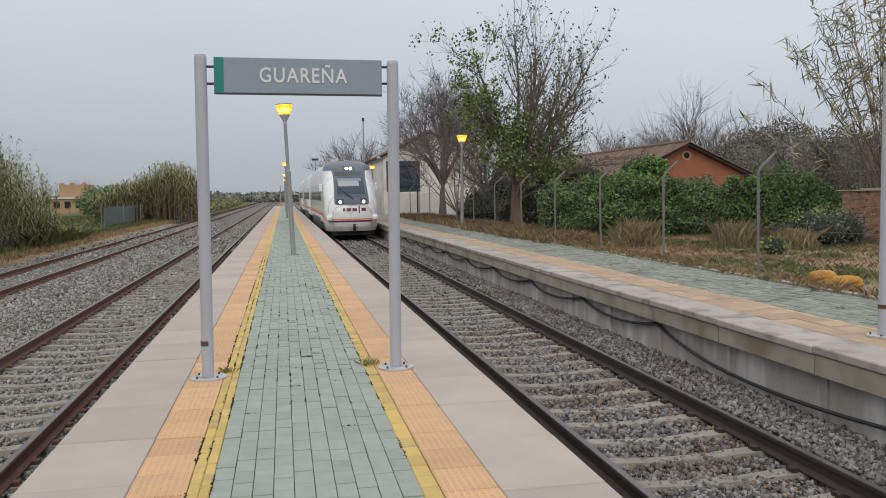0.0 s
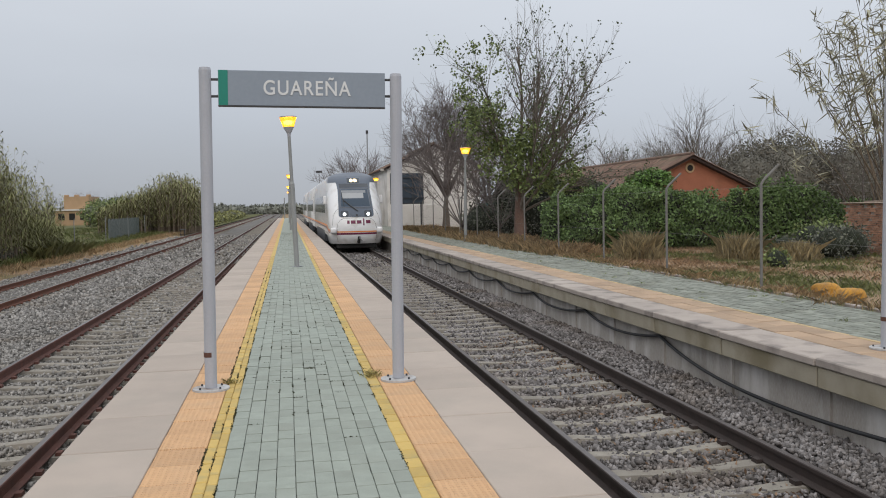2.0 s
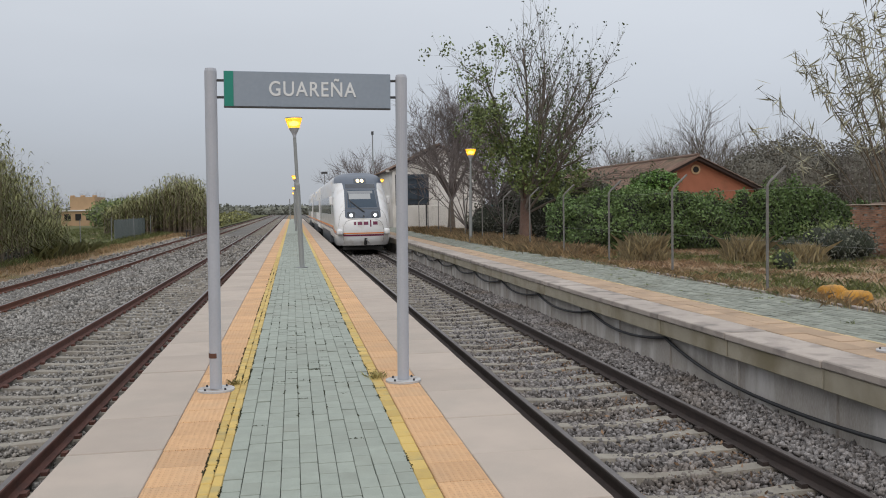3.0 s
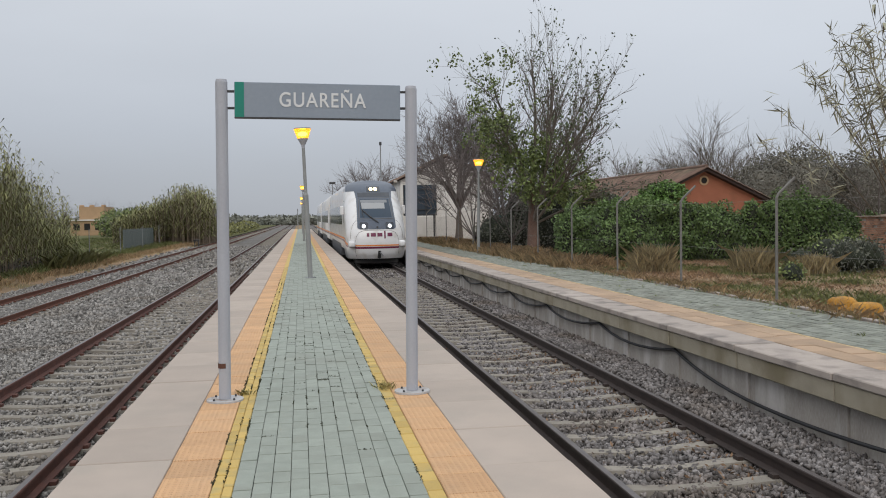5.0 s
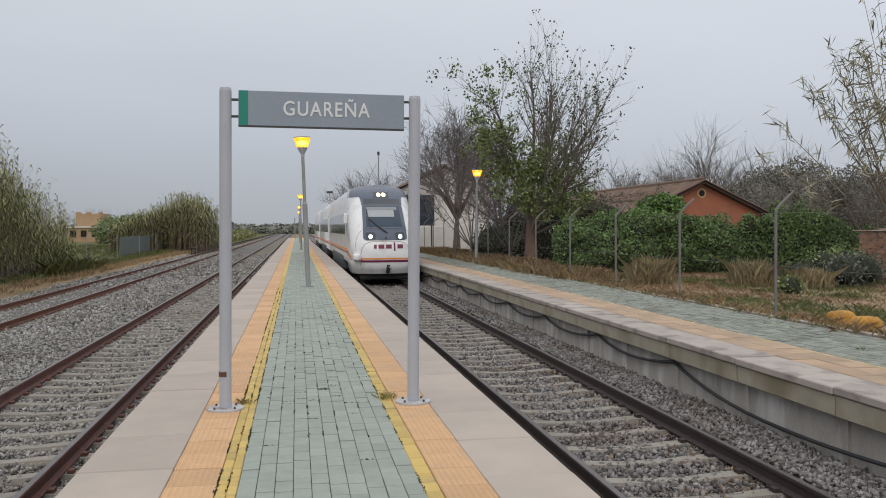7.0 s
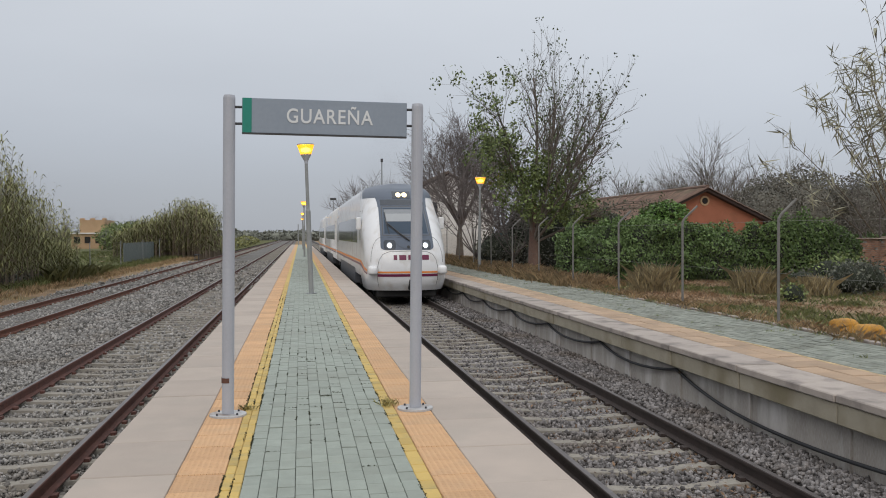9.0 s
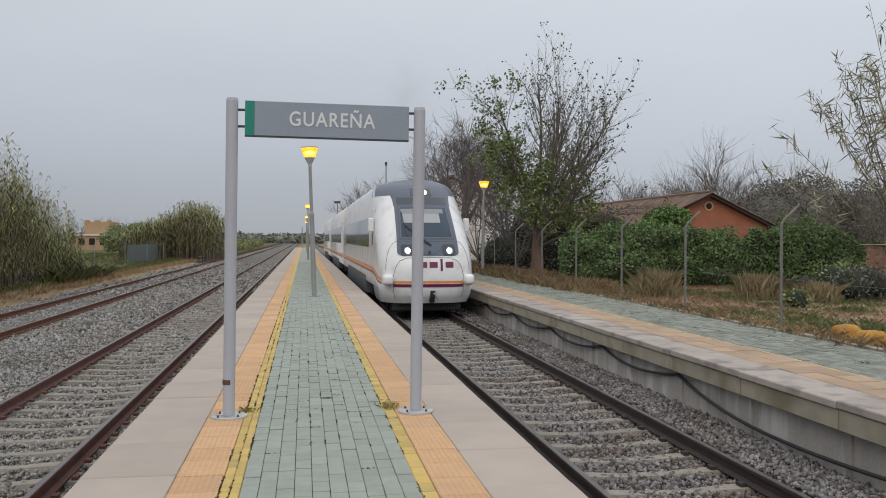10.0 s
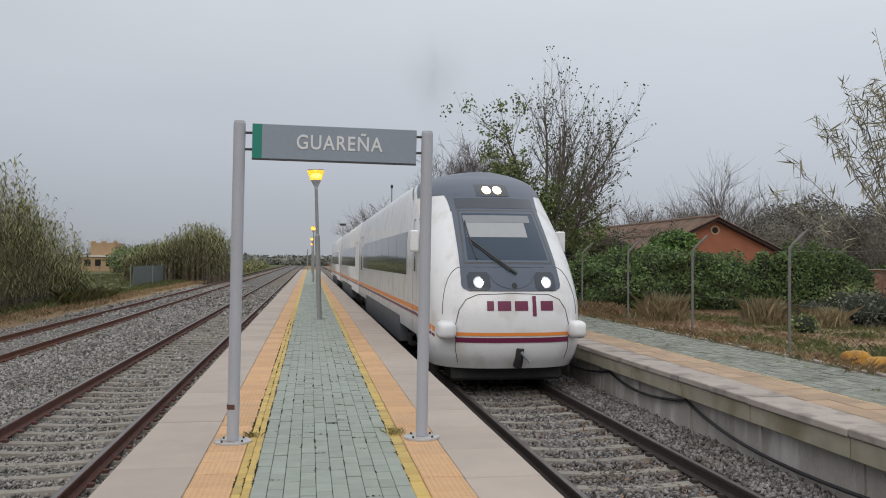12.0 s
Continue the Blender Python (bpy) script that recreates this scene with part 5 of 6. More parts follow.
    for k, (x, y, s) in enumerate(((10.2, 24.4, 1.0), (12.6, 22.8, 0.9), (13.6, 21.5, 0.7))):
        rg = np.random.default_rng(80 + k)
        pts = []
        for q in range(60):
            a, b = rg.normal(0, 0.30) * s, rg.normal(0, 0.26) * s
            pts.append((x + a, y + b, -0.1, s * rg.uniform(0.7, 1.1) * (1.15 - 0.9 * min(1.0, math.hypot(a, b) / 0.75))))
        tuft = blades("straw_tuft", "large tuft of tan straw grass", 80 + k, pts, 0.74, M_STRAW, lean=0.38, per=130, radius=0.16)
    bush("grey_shrub", [(14.6, 21.6, 0.35, 0.6, 0.5, 0.5), (15.4, 21.9, 0.4, 0.6, 0.5, 0.5), (13.9, 22.6, 0.25, 0.5, 0.4, 0.4)], 88, 120, 0.05, M_SHRUB, M_INNERSHADE, "low grey-green shrub on the verge")
    bush("green_shrub", [(15.0, 22.9, 0.35, 0.8, 0.6, 0.6), (15.9, 23.4, 0.4, 0.8, 0.6, 0.6), (12.0, 19.9, 0.1, 0.35, 0.3, 0.3)], 89, 150, 0.055, M_LEAF, M_INNERSHADE, "leafy green shrub in front of the hedge")


def plants_left():
    rng = np.random.default_rng(12)
    spots = []
    for k in range(1150):
        y = rng.uniform(33, 62)
        front_x = -11.7 - (y - 34) * 0.09
        x = front_x - 0.4 - abs(rng.normal(0, 2.6))
        edge = min(1.0, (front_x - x) / 1.0)
        h = (2.6 + 3.5 * edge) * rng.uniform(0.72, 1.2) * (1.0 - 0.32 * max(0, (y - 40) / 20)) * (1 if y < 50 or rng.uniform(0, 1) < 0.4 else 0.45)
        spots.append((x, y, -0.8, h))
    reed_bed("reed_bed", "dense olive-brown reed bed beside the siding", 21, spots, M_REED, bend=0.18, leaf=0.52, leaves=26, low=0.14, width=0.013)
    spots = []
    for k in range(1300):
        x = rng.uniform(-19.5, -9.4)
        y = rng.uniform(94, 110) + (x + 9.4) * -0.2
        h = 5.9 * (1 - 0.55 * max(0.0, (-12.5 - x) / 7.0)) * rng.uniform(0.75, 1.08) * (0.8 if x > -10.5 else 1)
        spots.append((x, y, -0.8, h))
    reed_bed("reed_bed", "tall reed bed further along the siding", 23, spots, M_REED, bend=0.16, leaf=0.9, leaves=12, low=0.1, width=0.03)
    bush("bramble_bank", [(-15.2, 53, -0.5, 1.3, 3.0, 0.8), (-14.4, 45, -0.5, 1.1, 3, 0.8), (-13.8, 38, -0.6, 0.9, 2.5, 0.8)], 33, 60, 0.09, M_SHRUB, M_INNERSHADE, "tangled brambles at the foot of the reeds")
    pts = [(rng.uniform(-14, -12.2), rng.uniform(25, 100), -0.75, rng.uniform(0.5, 1.2)) for k in range(1100)]
    blades("verge_grass", "green and yellow grass along the siding", 35, pts, 0.30, M_GRASS)
    pts = [(rng.uniform(-12.5, -10.7), rng.uniform(20, 100), -0.8, rng.uniform(0.5, 1.1)) for k in range(900)]
    blades("verge_straw", "dry straw along the siding", 36, pts, 0.28, M_DRY)
    pts = [(rng.uniform(-12.6, -11.6), rng.uniform(46, 55), -0.75, rng.uniform(0.8, 1.3)) for k in range(60)]
    blades("broad_weeds", "clump of broad yellow-green weeds", 37, pts, 0.7, M_REED, lean=0.6, per=8)
    pts = [(rng.uniform(-34, -13.4), rng.uniform(50, 130), -0.68, rng.uniform(0.6, 1.3)) for k in range(1500)]
    blades("field_grass", "green grass in the field beyond the fence", 38, pts, 0.28, M_GRASS, lean=0.6, radius=0.4)
    # scattered trees before the horizon
    lumps = []
    for k in range(70):
        x = rng.uniform(-190, 75); y = rng.uniform(380, 430)
        lumps.append((x, y, 0.3, rng.uniform(6, 14), 4, rng.uniform(2.2, 3.8)))
    bush("lineside_scrub", [(-11.6 - 0.02 * q * q - rng.uniform(0, 1.5), 112 + 13 * q, -0.2, 2.2, 5.5, rng.uniform(0.9, 1.6)) for q in range(17)], 46, 10, 0.22, M_REED, M_SHRUB, "low olive scrub along the far line", "scrub")["kind"] = "stuff"
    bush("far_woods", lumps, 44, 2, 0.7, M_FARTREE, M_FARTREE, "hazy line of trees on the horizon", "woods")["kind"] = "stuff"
    lumps = []
    for x, y, r, h in ((-30, 150, 3, 3.6), (-26, 140, 3.5, 3.8), (-52, 160, 5, 4.5), (-60, 165, 6, 4.5), (-23, 130, 3, 3.2), (-19, 122, 3, 3.6)):
        lumps.append((x, y, h * 0.35, r, r * 0.7, h * 0.65))
    bush("scrub_trees", lumps, 45, 22, 0.2, M_LEAF, M_SHRUB, "grey-green scrub trees beyond the fence", "trees")["kind"] = "stuff"
    for k, (x, y, h) in enumerate(((-38, 175, 6.5), (-33, 178, 6.2), (-47, 182, 6.4))):
        bare_tree("bare_tree", (x, y, -0.7), 70 + k, 2.0, h, 0.2, "distant leafless tree behind the ochre building", kids=(9, 7, 6), spread=0.9)


plants_right()
plants_left()


# ---- buildings, fences and small things ----
M_TERRA = mat("terracotta_render", (0.35, 0.13, 0.075), (0.28, 0.105, 0.06), 0.9, scale=2, fine=40, bump=0.15, stain=(0.20, 0.10, 0.06, 0.6), stain_scale=1)
M_TILE = mat("mossy_roof_tile", (0.19, 0.115, 0.085), (0.12, 0.078, 0.06), 0.92, scale=1.5, fine=20, bump=0.3, spread=0.3, stain=(0.095, 0.085, 0.055, 0.7), stain_scale=0.7)
M_WHITEWALL = mat("weathered_white_wall", (0.68, 0.66, 0.63), (0.59, 0.57, 0.54), 0.9, scale=1, fine=30, bump=0.1, stain=(0.38, 0.35, 0.31, 0.6), stain_scale=0.6)
M_OCHRE = mat("ochre_brick_wall", (0.43, 0.29, 0.17), (0.36, 0.24, 0.14), 0.9, scale=1, fine=12, bump=0.1)
M_BRICK = mat("old_brick", (0.42, 0.23, 0.15), (0.30, 0.165, 0.11), 0.92, scale=3, fine=30, bump=0.4, spread=0.2, stain=(0.13, 0.09, 0.07, 0.7))
M_BOARD = mat("blue_grey_glass_board", (0.065, 0.085, 0.11), (0.05, 0.065, 0.085), 0.25, bump=0)
M_TEAL = mat("teal_painted_metal", (0.05, 0.20, 0.19), (0.04, 0.16, 0.15), 0.5, bump=0.02)
M_ROCK = mat("yellow_painted_stone", (0.52, 0.26, 0.035), (0.40, 0.19, 0.03), 0.85, scale=6, fine=40, bump=0.5, stain=(0.25, 0.14, 0.05, 0.7), stain_scale=4)
M_GREENMESH = mat("green_fence_panel", (0.12, 0.145, 0.14), (0.09, 0.11, 0.105), 0.8, bump=0.05)
M_BLACK = mat("dark_opening", (0.02, 0.018, 0.016), (0.012, 0.011, 0.01), 0.9, bump=0)


def gable_house(name, x0, x1, y0, y1, eave, ridge, m_wall, m_roof, label, base=-0.2, over=0.45, vent=True):
    root = tagged(empty(name), label, "house")
    xm = (x0 + x1) / 2
    bm = bmesh.new()
    vs = [[bm.verts.new(p) for p in ((x0, y, base), (x0, y, eave), (xm, y, ridge), (x1, y, eave), (x1, y, base))] for y in (y0, y1)]
    bm.faces.new(vs[0]); bm.faces.new(vs[1][::-1])
    for k in range(5):
        bm.faces.new((vs[0][k], vs[1][k], vs[1][(k + 1) % 5], vs[0][(k + 1) % 5]))
    bmesh.ops.recalc_face_normals(bm, faces=bm.faces[:])
    part("wall", bm, m_wall, root)
    slope = (ridge - eave) / (x1 - xm)
    for s in (-1, 1):
        # rows of rounded tiles running down the slope
        V, F = [], []
        L = (x1 - xm) + over
        n = int((y1 - y0 + 2 * over) / 0.23)
        for i in range(n + 1):
            y = y0 - over + i * 0.23
            for j in range(9):
                d0, d1 = L * j / 9, L * (j + 1) / 9 + 0.05
                b = len(V)
                for d, lift in ((d0, 0.03), (d1, 0.0)):
                    for q, up in ((-0.115, 0.0), (-0.06, 0.055), (0.0, 0.075), (0.06, 0.055), (0.115, 0.0)):
                        V.append((xm + s * d, y + q, ridge - slope * d + 0.06 + up + lift + 0.02 * noise.noise(Vector((i * 0.3, j * 0.4, s)))))
                F += [(b + k, b + k + 1, b + k + 6, b + k + 5) for k in range(4)]
        r = new("roof_tiles", mesh_from("roof_tiles", V, F, m_roof))
        r.parent = root; r["kind"] = "stuff"
        bm = bmesh.new()
        a = [bm.verts.new(p) for p in ((xm, y0 - over, ridge + 0.05), (xm + s * L, y0 - over, ridge - slope * L + 0.05), (xm + s * L, y0 - over, ridge - slope * L - 0.1), (xm, y0 - over, ridge - 0.1))]
        c = [bm.verts.new(v.co + Vector((0, y1 - y0 + 2 * over, 0))) for v in a]
        bm.faces.new(a); bm.faces.new(c[::-1])
        for k in range(4):
            bm.faces.new((a[k], c[k], c[(k + 1) % 4], a[(k + 1) % 4]))
        part("roof_deck", bm, M_DARKWOOD, root, "dark eaves boards")
        bm = bmesh.new()
        box(bm, xm + s * L - 0.22, xm + s * L + 0.05, y0 - over - 0.04, y0 - over + 0.3, ridge - slope * L - 0.12, ridge - slope * L + 0.06, bevel=0.03)
        part("eave_end", bm, M_WHITEWALL, root, "whitewashed eave end")
    bm = bmesh.new()
    tube(bm, [(xm, y0 - over, ridge + 0.13), (xm, y1 + over, ridge + 0.13)], [0.12, 0.12], 8)
    part("ridge", bm, m_roof, root)
    if vent:
        bm = bmesh.new()
        tube(bm, [(xm + 0.05, y0 + 0.05, ridge - 0.62), (xm + 0.05, y0 - 0.04, ridge - 0.62)], [0.27, 0.27], 18)
        v = part("vent_ring", bm, M_OCHRE, root, "round vent with an ochre rim")
        bm = bmesh.new()
        tube(bm, [(xm + 0.05, y0 - 0.03, ridge - 0.62), (xm + 0.05, y0 - 0.05, ridge - 0.62)], [0.17, 0.17], 16)
        part("vent_hole", bm, M_BLACK, v)
    return root


M_DARKWOOD = mat("dark_eaves_wood", (0.05, 0.03, 0.025), (0.03, 0.02, 0.017), 0.9, bump=0.1)


M_OLDGALV = mat("dull_galvanised_post", (0.20, 0.195, 0.185), (0.13, 0.125, 0.115), 0.8, metal=0.1, scale=9, fine=80, bump=0.06)


def wire_fence(name, label, x, y0, step, count, height, m_post, arm=0.35, ground=-0.1, mesh_step=0.16, dx=0.0):
    root = tagged(empty(name), label, "fence")
    for k in range(count):
        y = y0 + k * step
        xx = x + dx * k
        bm = bmesh.new()
        pts = [(xx, y, ground - 0.1), (xx, y, height - 0.02), (xx + 0.05, y, height + 0.06), (xx + arm, y, height + arm * 0.95)]
        tube(bm, pts, [0.026] * 4, 8)
        part("post", bm, m_post, root)
    n = count - 1
    V, E = [], []
    bm = bmesh.new()
    for k in range(n):
        ya, yb = y0 + k * step, y0 + (k + 1) * step
        xa, xb = x + dx * k, x + dx * (k + 1)
        m = int(step / mesh_step)
        H = height - 0.05 - ground
        for q in range(m):
            for d in (-1, 1):
                f0 = q / m
                f1 = f0 + d * H / step * 0.9
                lo, hi = f0, f1
                top = 1.0
                if f1 > 1: top = (1 - f0) / (f1 - f0); f1 = 1
                if f1 < 0: top = f0 / (f0 - f1); f1 = 0
                a = Vector((xa + (xb - xa) * f0, ya + (yb - ya) * f0, ground)); c = Vector((xa + (xb - xa) * f1, ya + (yb - ya) * f1, ground + H * top))
                w = 0.0022
                v = [bm.verts.new(p) for p in (a + Vector((0, -w, 0)), a + Vector((0, w, 0)), c + Vector((0, w, 0)), c + Vector((0, -w, 0)))]
                bm.faces.new(v)
        for z in (ground + 0.1, (ground + height) / 2, height - 0.06):
            tube(bm, [(xa, ya, z), ((xa + xb) / 2, (ya + yb) / 2, z - 0.02), (xb, yb, z)], [0.0025] * 3, 3)
    w = part("wire_mesh", bm, M_OLDGALV, root, "thin wire mesh")
    w["kind"] = "stuff"
    return root


def cable():
    """Black cable hanging in loops along the platform wall."""
    bm = bmesh.new()
    pts = []
    hooks = [2.0, 4.0, 6.5, 9.2, 12.1, 15.4, 18.9, 22.4, 25.9, 29.2, 32.7, 36.0, 39.5, 43.0]
    high = [-0.56, -0.55, -0.575, -0.705, -0.375, -0.37, -0.38, -0.36, -0.38, -0.36, -0.38, -0.37, -0.38, -0.37]
    for (a, za), (b, zb) in zip(zip(hooks, high), zip(hooks[1:], high[1:])):
        for q in range(8):
            f = q / 8
            sag = 0.13 * 4 * f * (1 - f) * (0.12 if a < 9 else 0.5 if a < 12 else 1)
            pts.append((EDGE_2 + 0.155 - 0.05 * math.sin(f * 3.1), a + (b - a) * f, za + (zb - za) * f - sag))
    tube(bm, pts, [0.022] * len(pts), 8)
    tagged(part("cable", bm, M_CABLE, smooth=True), "thick black cable slung along the platform wall", "cable")


def rock(name, at, size, seed):
    rng = random.Random(seed)
    bm = bmesh.new()
    bmesh.ops.create_icosphere(bm, subdivisions=3, radius=1.0)
    for v in bm.verts:
        k = 1 + 0.22 * noise.noise(v.co * 1.3 + Vector((seed, 0, 0))) + 0.06 * noise.noise(v.co * 5)
        p = v.co * k
        v.co = Vector((max(-0.9, min(0.9, p.x)) * size[0], max(-0.85, min(0.85, p.y)) * size[1], max(-0.6, min(0.75, p.z)) * size[2]))
    ob = tagged(part(name, bm, M_ROCK, smooth=True), "yellow painted boulder lying in the dry grass", "rock", "painted boulders")
    ob.location = at
    return ob


def right_side():
    wire_fence("wire_fence", "wire mesh fence on cranked galvanised posts behind the platform", 8.45, 6.5, 4.0, 14, 1.9, M_OLDGALV)
    gable_house("terracotta_house", 18.3, 25.3, 45, 66, 2.35, 4.0, M_TERRA, M_TILE, "terracotta house with a mossy tiled gable roof")
    gable_house("station_house", 8.0, 15.6, 70, 84, 4.7, 6.5, M_WHITEWALL, M_TILE, "white station house with a low gable behind bare trees", vent=False, over=0.3)
    # brick shed remains
    root = tagged(empty("brick_shed"), "ruined low brick shed with a dark doorway", "shed")
    rng = random.Random(41)
    bm = bmesh.new()
    box(bm, 17.03, 17.36, 22.04, 24.4, -0.2, 1.36)
    box(bm, 17.36, 20.5, 22.64, 24.4, -0.2, 1.30)
    part("wall_core", bm, M_CONC, root, "old mortar and rubble core")
    bm = bmesh.new()
    for row in range(24):
        z = -0.15 + 0.066 * row
        ragged = max(0.0, (z - 1.25) / 0.3)
        for x0, n, y in ((17.0 - 0.06 * (row % 2), 2, 22.0), (17.40 - 0.1 * (row % 2), 16, 22.6)):
            for k in range(n):
                if rng.random() < ragged or rng.random() < 0.05:
                    continue
                x = x0 + 0.205 * k
                d = rng.uniform(-0.012, 0.012)
                box(bm, x, x + 0.19, y + d, y + 0.10 + d, z, z + 0.054)
        for k in range(11):
            if rng.random() < ragged or rng.random() < 0.05:
                continue
            y = 22.12 + 0.205 * k + 0.1 * (row % 2)
            d = rng.uniform(-0.012, 0.012)
            box(bm, 16.975 + d, 17.05 + d, y, y + 0.19, z, z + 0.054)
    part("brickwork", bm, M_BRICK, root, "crumbling orange brick courses")["kind"] = "stuff"
    for k in range(9):
        bm = bmesh.new()
        x = 16.92 + 0.42 * k
        box(bm, x, x + 0.40, 21.9 + rng.uniform(-0.06, 0.06), 24.6, 1.40 + rng.uniform(-0.02, 0.03), 1.46 + rng.uniform(-0.02, 0.03), bevel=0.015)
        part("roof_slab", bm, M_SHEDTOP, root, "broken pale roof slab")
    bm = bmesh.new()
    box(bm, 17.55, 18.45, 22.54, 22.6, -0.2, 1.15, bevel=0.01)
    door = part("doorway", bm, M_RUSTDOOR, root, "rusty orange metal door")
    for z in (0.05, 0.5, 0.95):
        bm = bmesh.new()
        box(bm, 17.56, 18.44, 22.515, 22.538, z, z + 0.07, bevel=0.006)
        part("door_rail", bm, M_RUSTDOOR, door)
    bm = bmesh.new()
    tube(bm, [(16.86, 21.8, -0.2), (16.9, 21.82, 0.9), (16.86, 21.85, 1.7)], [0.05, 0.045, 0.035], 7)
    part("timber_post", bm, M_DARKWOOD, root, "weathered timber post")
    bm = bmesh.new()
    box(bm, 22.5, 27.0, 40, 43, -0.2, 1.5)
    tagged(part("pale_hut", bm, M_WHITEWALL), "pale hut roof seen over the hedge", "hut")
    # opposite station sign, lamp board, shelter
    station_sign("station_sign", pose(7.15, 8.27, 0, 0, 0, 0), 1.72, "grey station name sign on the opposite platform")
    root = tagged(empty("notice_board"), "dark blue glazed board with a bar grid on posts", "board")
    bm = bmesh.new()
    box(bm, 7.3, 9.7, 62, 62.1, 1.75, 3.95, bevel=0.02)
    b = part("panel", bm, M_BOARD, root)
    for k in range(4):
        bm = bmesh.new()
        box(bm, 7.3 + 0.795 * k - 0.025 * (k == 3), 7.35 + 0.795 * k - 0.05 * (k == 3), 61.95, 62.0, 1.75, 3.95)
        part("bar", bm, M_DARKMETAL, b)
    for z in (1.78, 2.15, 2.9, 3.6):
        bm = bmesh.new()
        box(bm, 7.3, 9.7, 61.9, 61.948, z, z + 0.05)
        part("bar", bm, M_DARKMETAL, b)
    for x in (7.5, 9.5):
        bm = bmesh.new()
        box(bm, x - 0.05, x + 0.05, 62, 62.1, -0.1, 1.75)
        part("post", bm, M_DARKMETAL, root)
    root = tagged(empty("white_wall"), "low white garden wall beside the station house", "wall")
    bm = bmesh.new()
    box(bm, 8.0, 13.4, 66, 66.2, -0.1, 1.7, bevel=0.02)
    part("wall", bm, M_WHITEWALL, root)
    root = tagged(empty("picnic_shelter"), "small teal metal shelter on thin legs", "shelter")
    bm = bmesh.new()
    box(bm, 10.7, 12.5, 47.2, 48.6, 1.55, 1.68, bevel=0.03)
    part("roof", bm, M_TEAL, root)
    for x in (10.9, 11.6, 12.3):
        for y in (47.4, 48.4):
            bm = bmesh.new()
            tube(bm, [(x, y, -0.1), (x, y, 1.55)], [0.035, 0.035], 8)
            part("leg", bm, M_TEAL, root)
    for x, y, h in ((8.5, 92, 9.6), (5.4, 146, 7.7)):
        root = tagged(empty("mast"), "thin grey mast beside the line", "mast", "masts")
        bm = bmesh.new()
        tube(bm, [(x, y, -0.8), (x, y, h)], [0.09, 0.06], 8)
        part("pole", bm, M_GALV, root)
        bm = bmesh.new()
        box(bm, x - (0.5 if h < 8 else 0.12), x + (0.5 if h < 8 else 0.12), y - 0.1, y + 0.1, h - 0.35, h)
        part("head", bm, M_DARKMETAL, root)
    rock("painted_boulder", (9.12, 13.55, 0.02), (0.25, 0.22, 0.18), 3)
    rock("painted_boulder", (8.92, 12.68, 0.02), (0.27, 0.22, 0.17), 8)
    cable()


M_SHEDTOP = mat("broken_pale_slab", (0.36, 0.29, 0.23), (0.25, 0.19, 0.15), 0.92, scale=4, fine=50, bump=0.3, stain=(0.16, 0.11, 0.08, 0.7), stain_scale=3)
M_RUSTDOOR = mat("rusty_orange_metal", (0.33, 0.13, 0.05), (0.22, 0.085, 0.04), 0.85, scale=4, fine=50, bump=0.2)


def left_side():
    wire_fence("mesh_fence", "old mesh fence on slim posts beyond the siding", -12.9, 57, 11.0, 5, 1.2, M_GALV, arm=0.05, ground=-0.75, mesh_step=0.3, dx=-0.3)
    root = tagged(empty("panel_fence"), "dark green panel fence beyond the siding", "fence")
    for k in range(7):
        for q in range(12):
            y = 76 + 2.5 * k + q * 0.2
            bm = bmesh.new()
            box(bm, -14.55 - 0.06 * k, -14.5 - 0.06 * k, y, y + 0.14, -0.8, 1.0 + 0.04 * math.sin(k * 2 + q))
            part("slat", bm, M_GREENMESH, root)
    # ochre building
    root = tagged(empty("ochre_building"), "ochre brick building with a flat upper storey", "building")
    bm = bmesh.new()
    for a in ((-41.8, -35.6, 170, 180, -0.8, 2.0), (-40.4, -36.0, 171, 180, 2.0, 4.6)):
        box(bm, *a)
    w = part("wall", bm, M_OCHRE, root)
    for x0, x1, z0, z1 in ((-41.2, -40.1, 0.3, 1.5), (-39.3, -38.3, 0.3, 1.5), (-37.4, -36.5, 0.3, 1.5)):
        bm = bmesh.new()
        box(bm, x0, x1, 169.9, 170.1, z0, z1)
        part("window", bm, M_BLACK, root)
    bm = bmesh.new()
    box(bm, -42.0, -35.4, 169.7, 180.2, 2.0, 2.25)
    part("cornice", bm, M_WHITEWALL, root)
    for x in (-40.2, -38.4, -36.3):
        bm = bmesh.new()
        box(bm, x - 0.35, x + 0.35, 172, 173, 4.6, 4.95, bevel=0.05)
        part("roof_block", bm, M_OCHRE, root)
    root = tagged(empty("lineside_bench"), "low dark lineside stand beside the siding", "stand")
    bm = bmesh.new()
    box(bm, -10.3, -9.75, 88, 89, -0.28, -0.2, bevel=0.02)
    part("top", bm, M_DARKMETAL, root)
    for x in (-10.2, -9.85):
        bm = bmesh.new()
        box(bm, x - 0.04, x + 0.04, 88.2, 88.3, -0.9, -0.28)
        part("leg", bm, M_DARKMETAL, root)
    # post at the island's far end
    root = tagged(empty("end_post"), "thin grey post at the far end of the platform", "post")
    bm = bmesh.new()
    box(bm, -0.42, -0.28, 140, 140.14, 0, 3.3, bevel=0.02)
    part("post", bm, M_GALV, root)


right_side()
left_side()


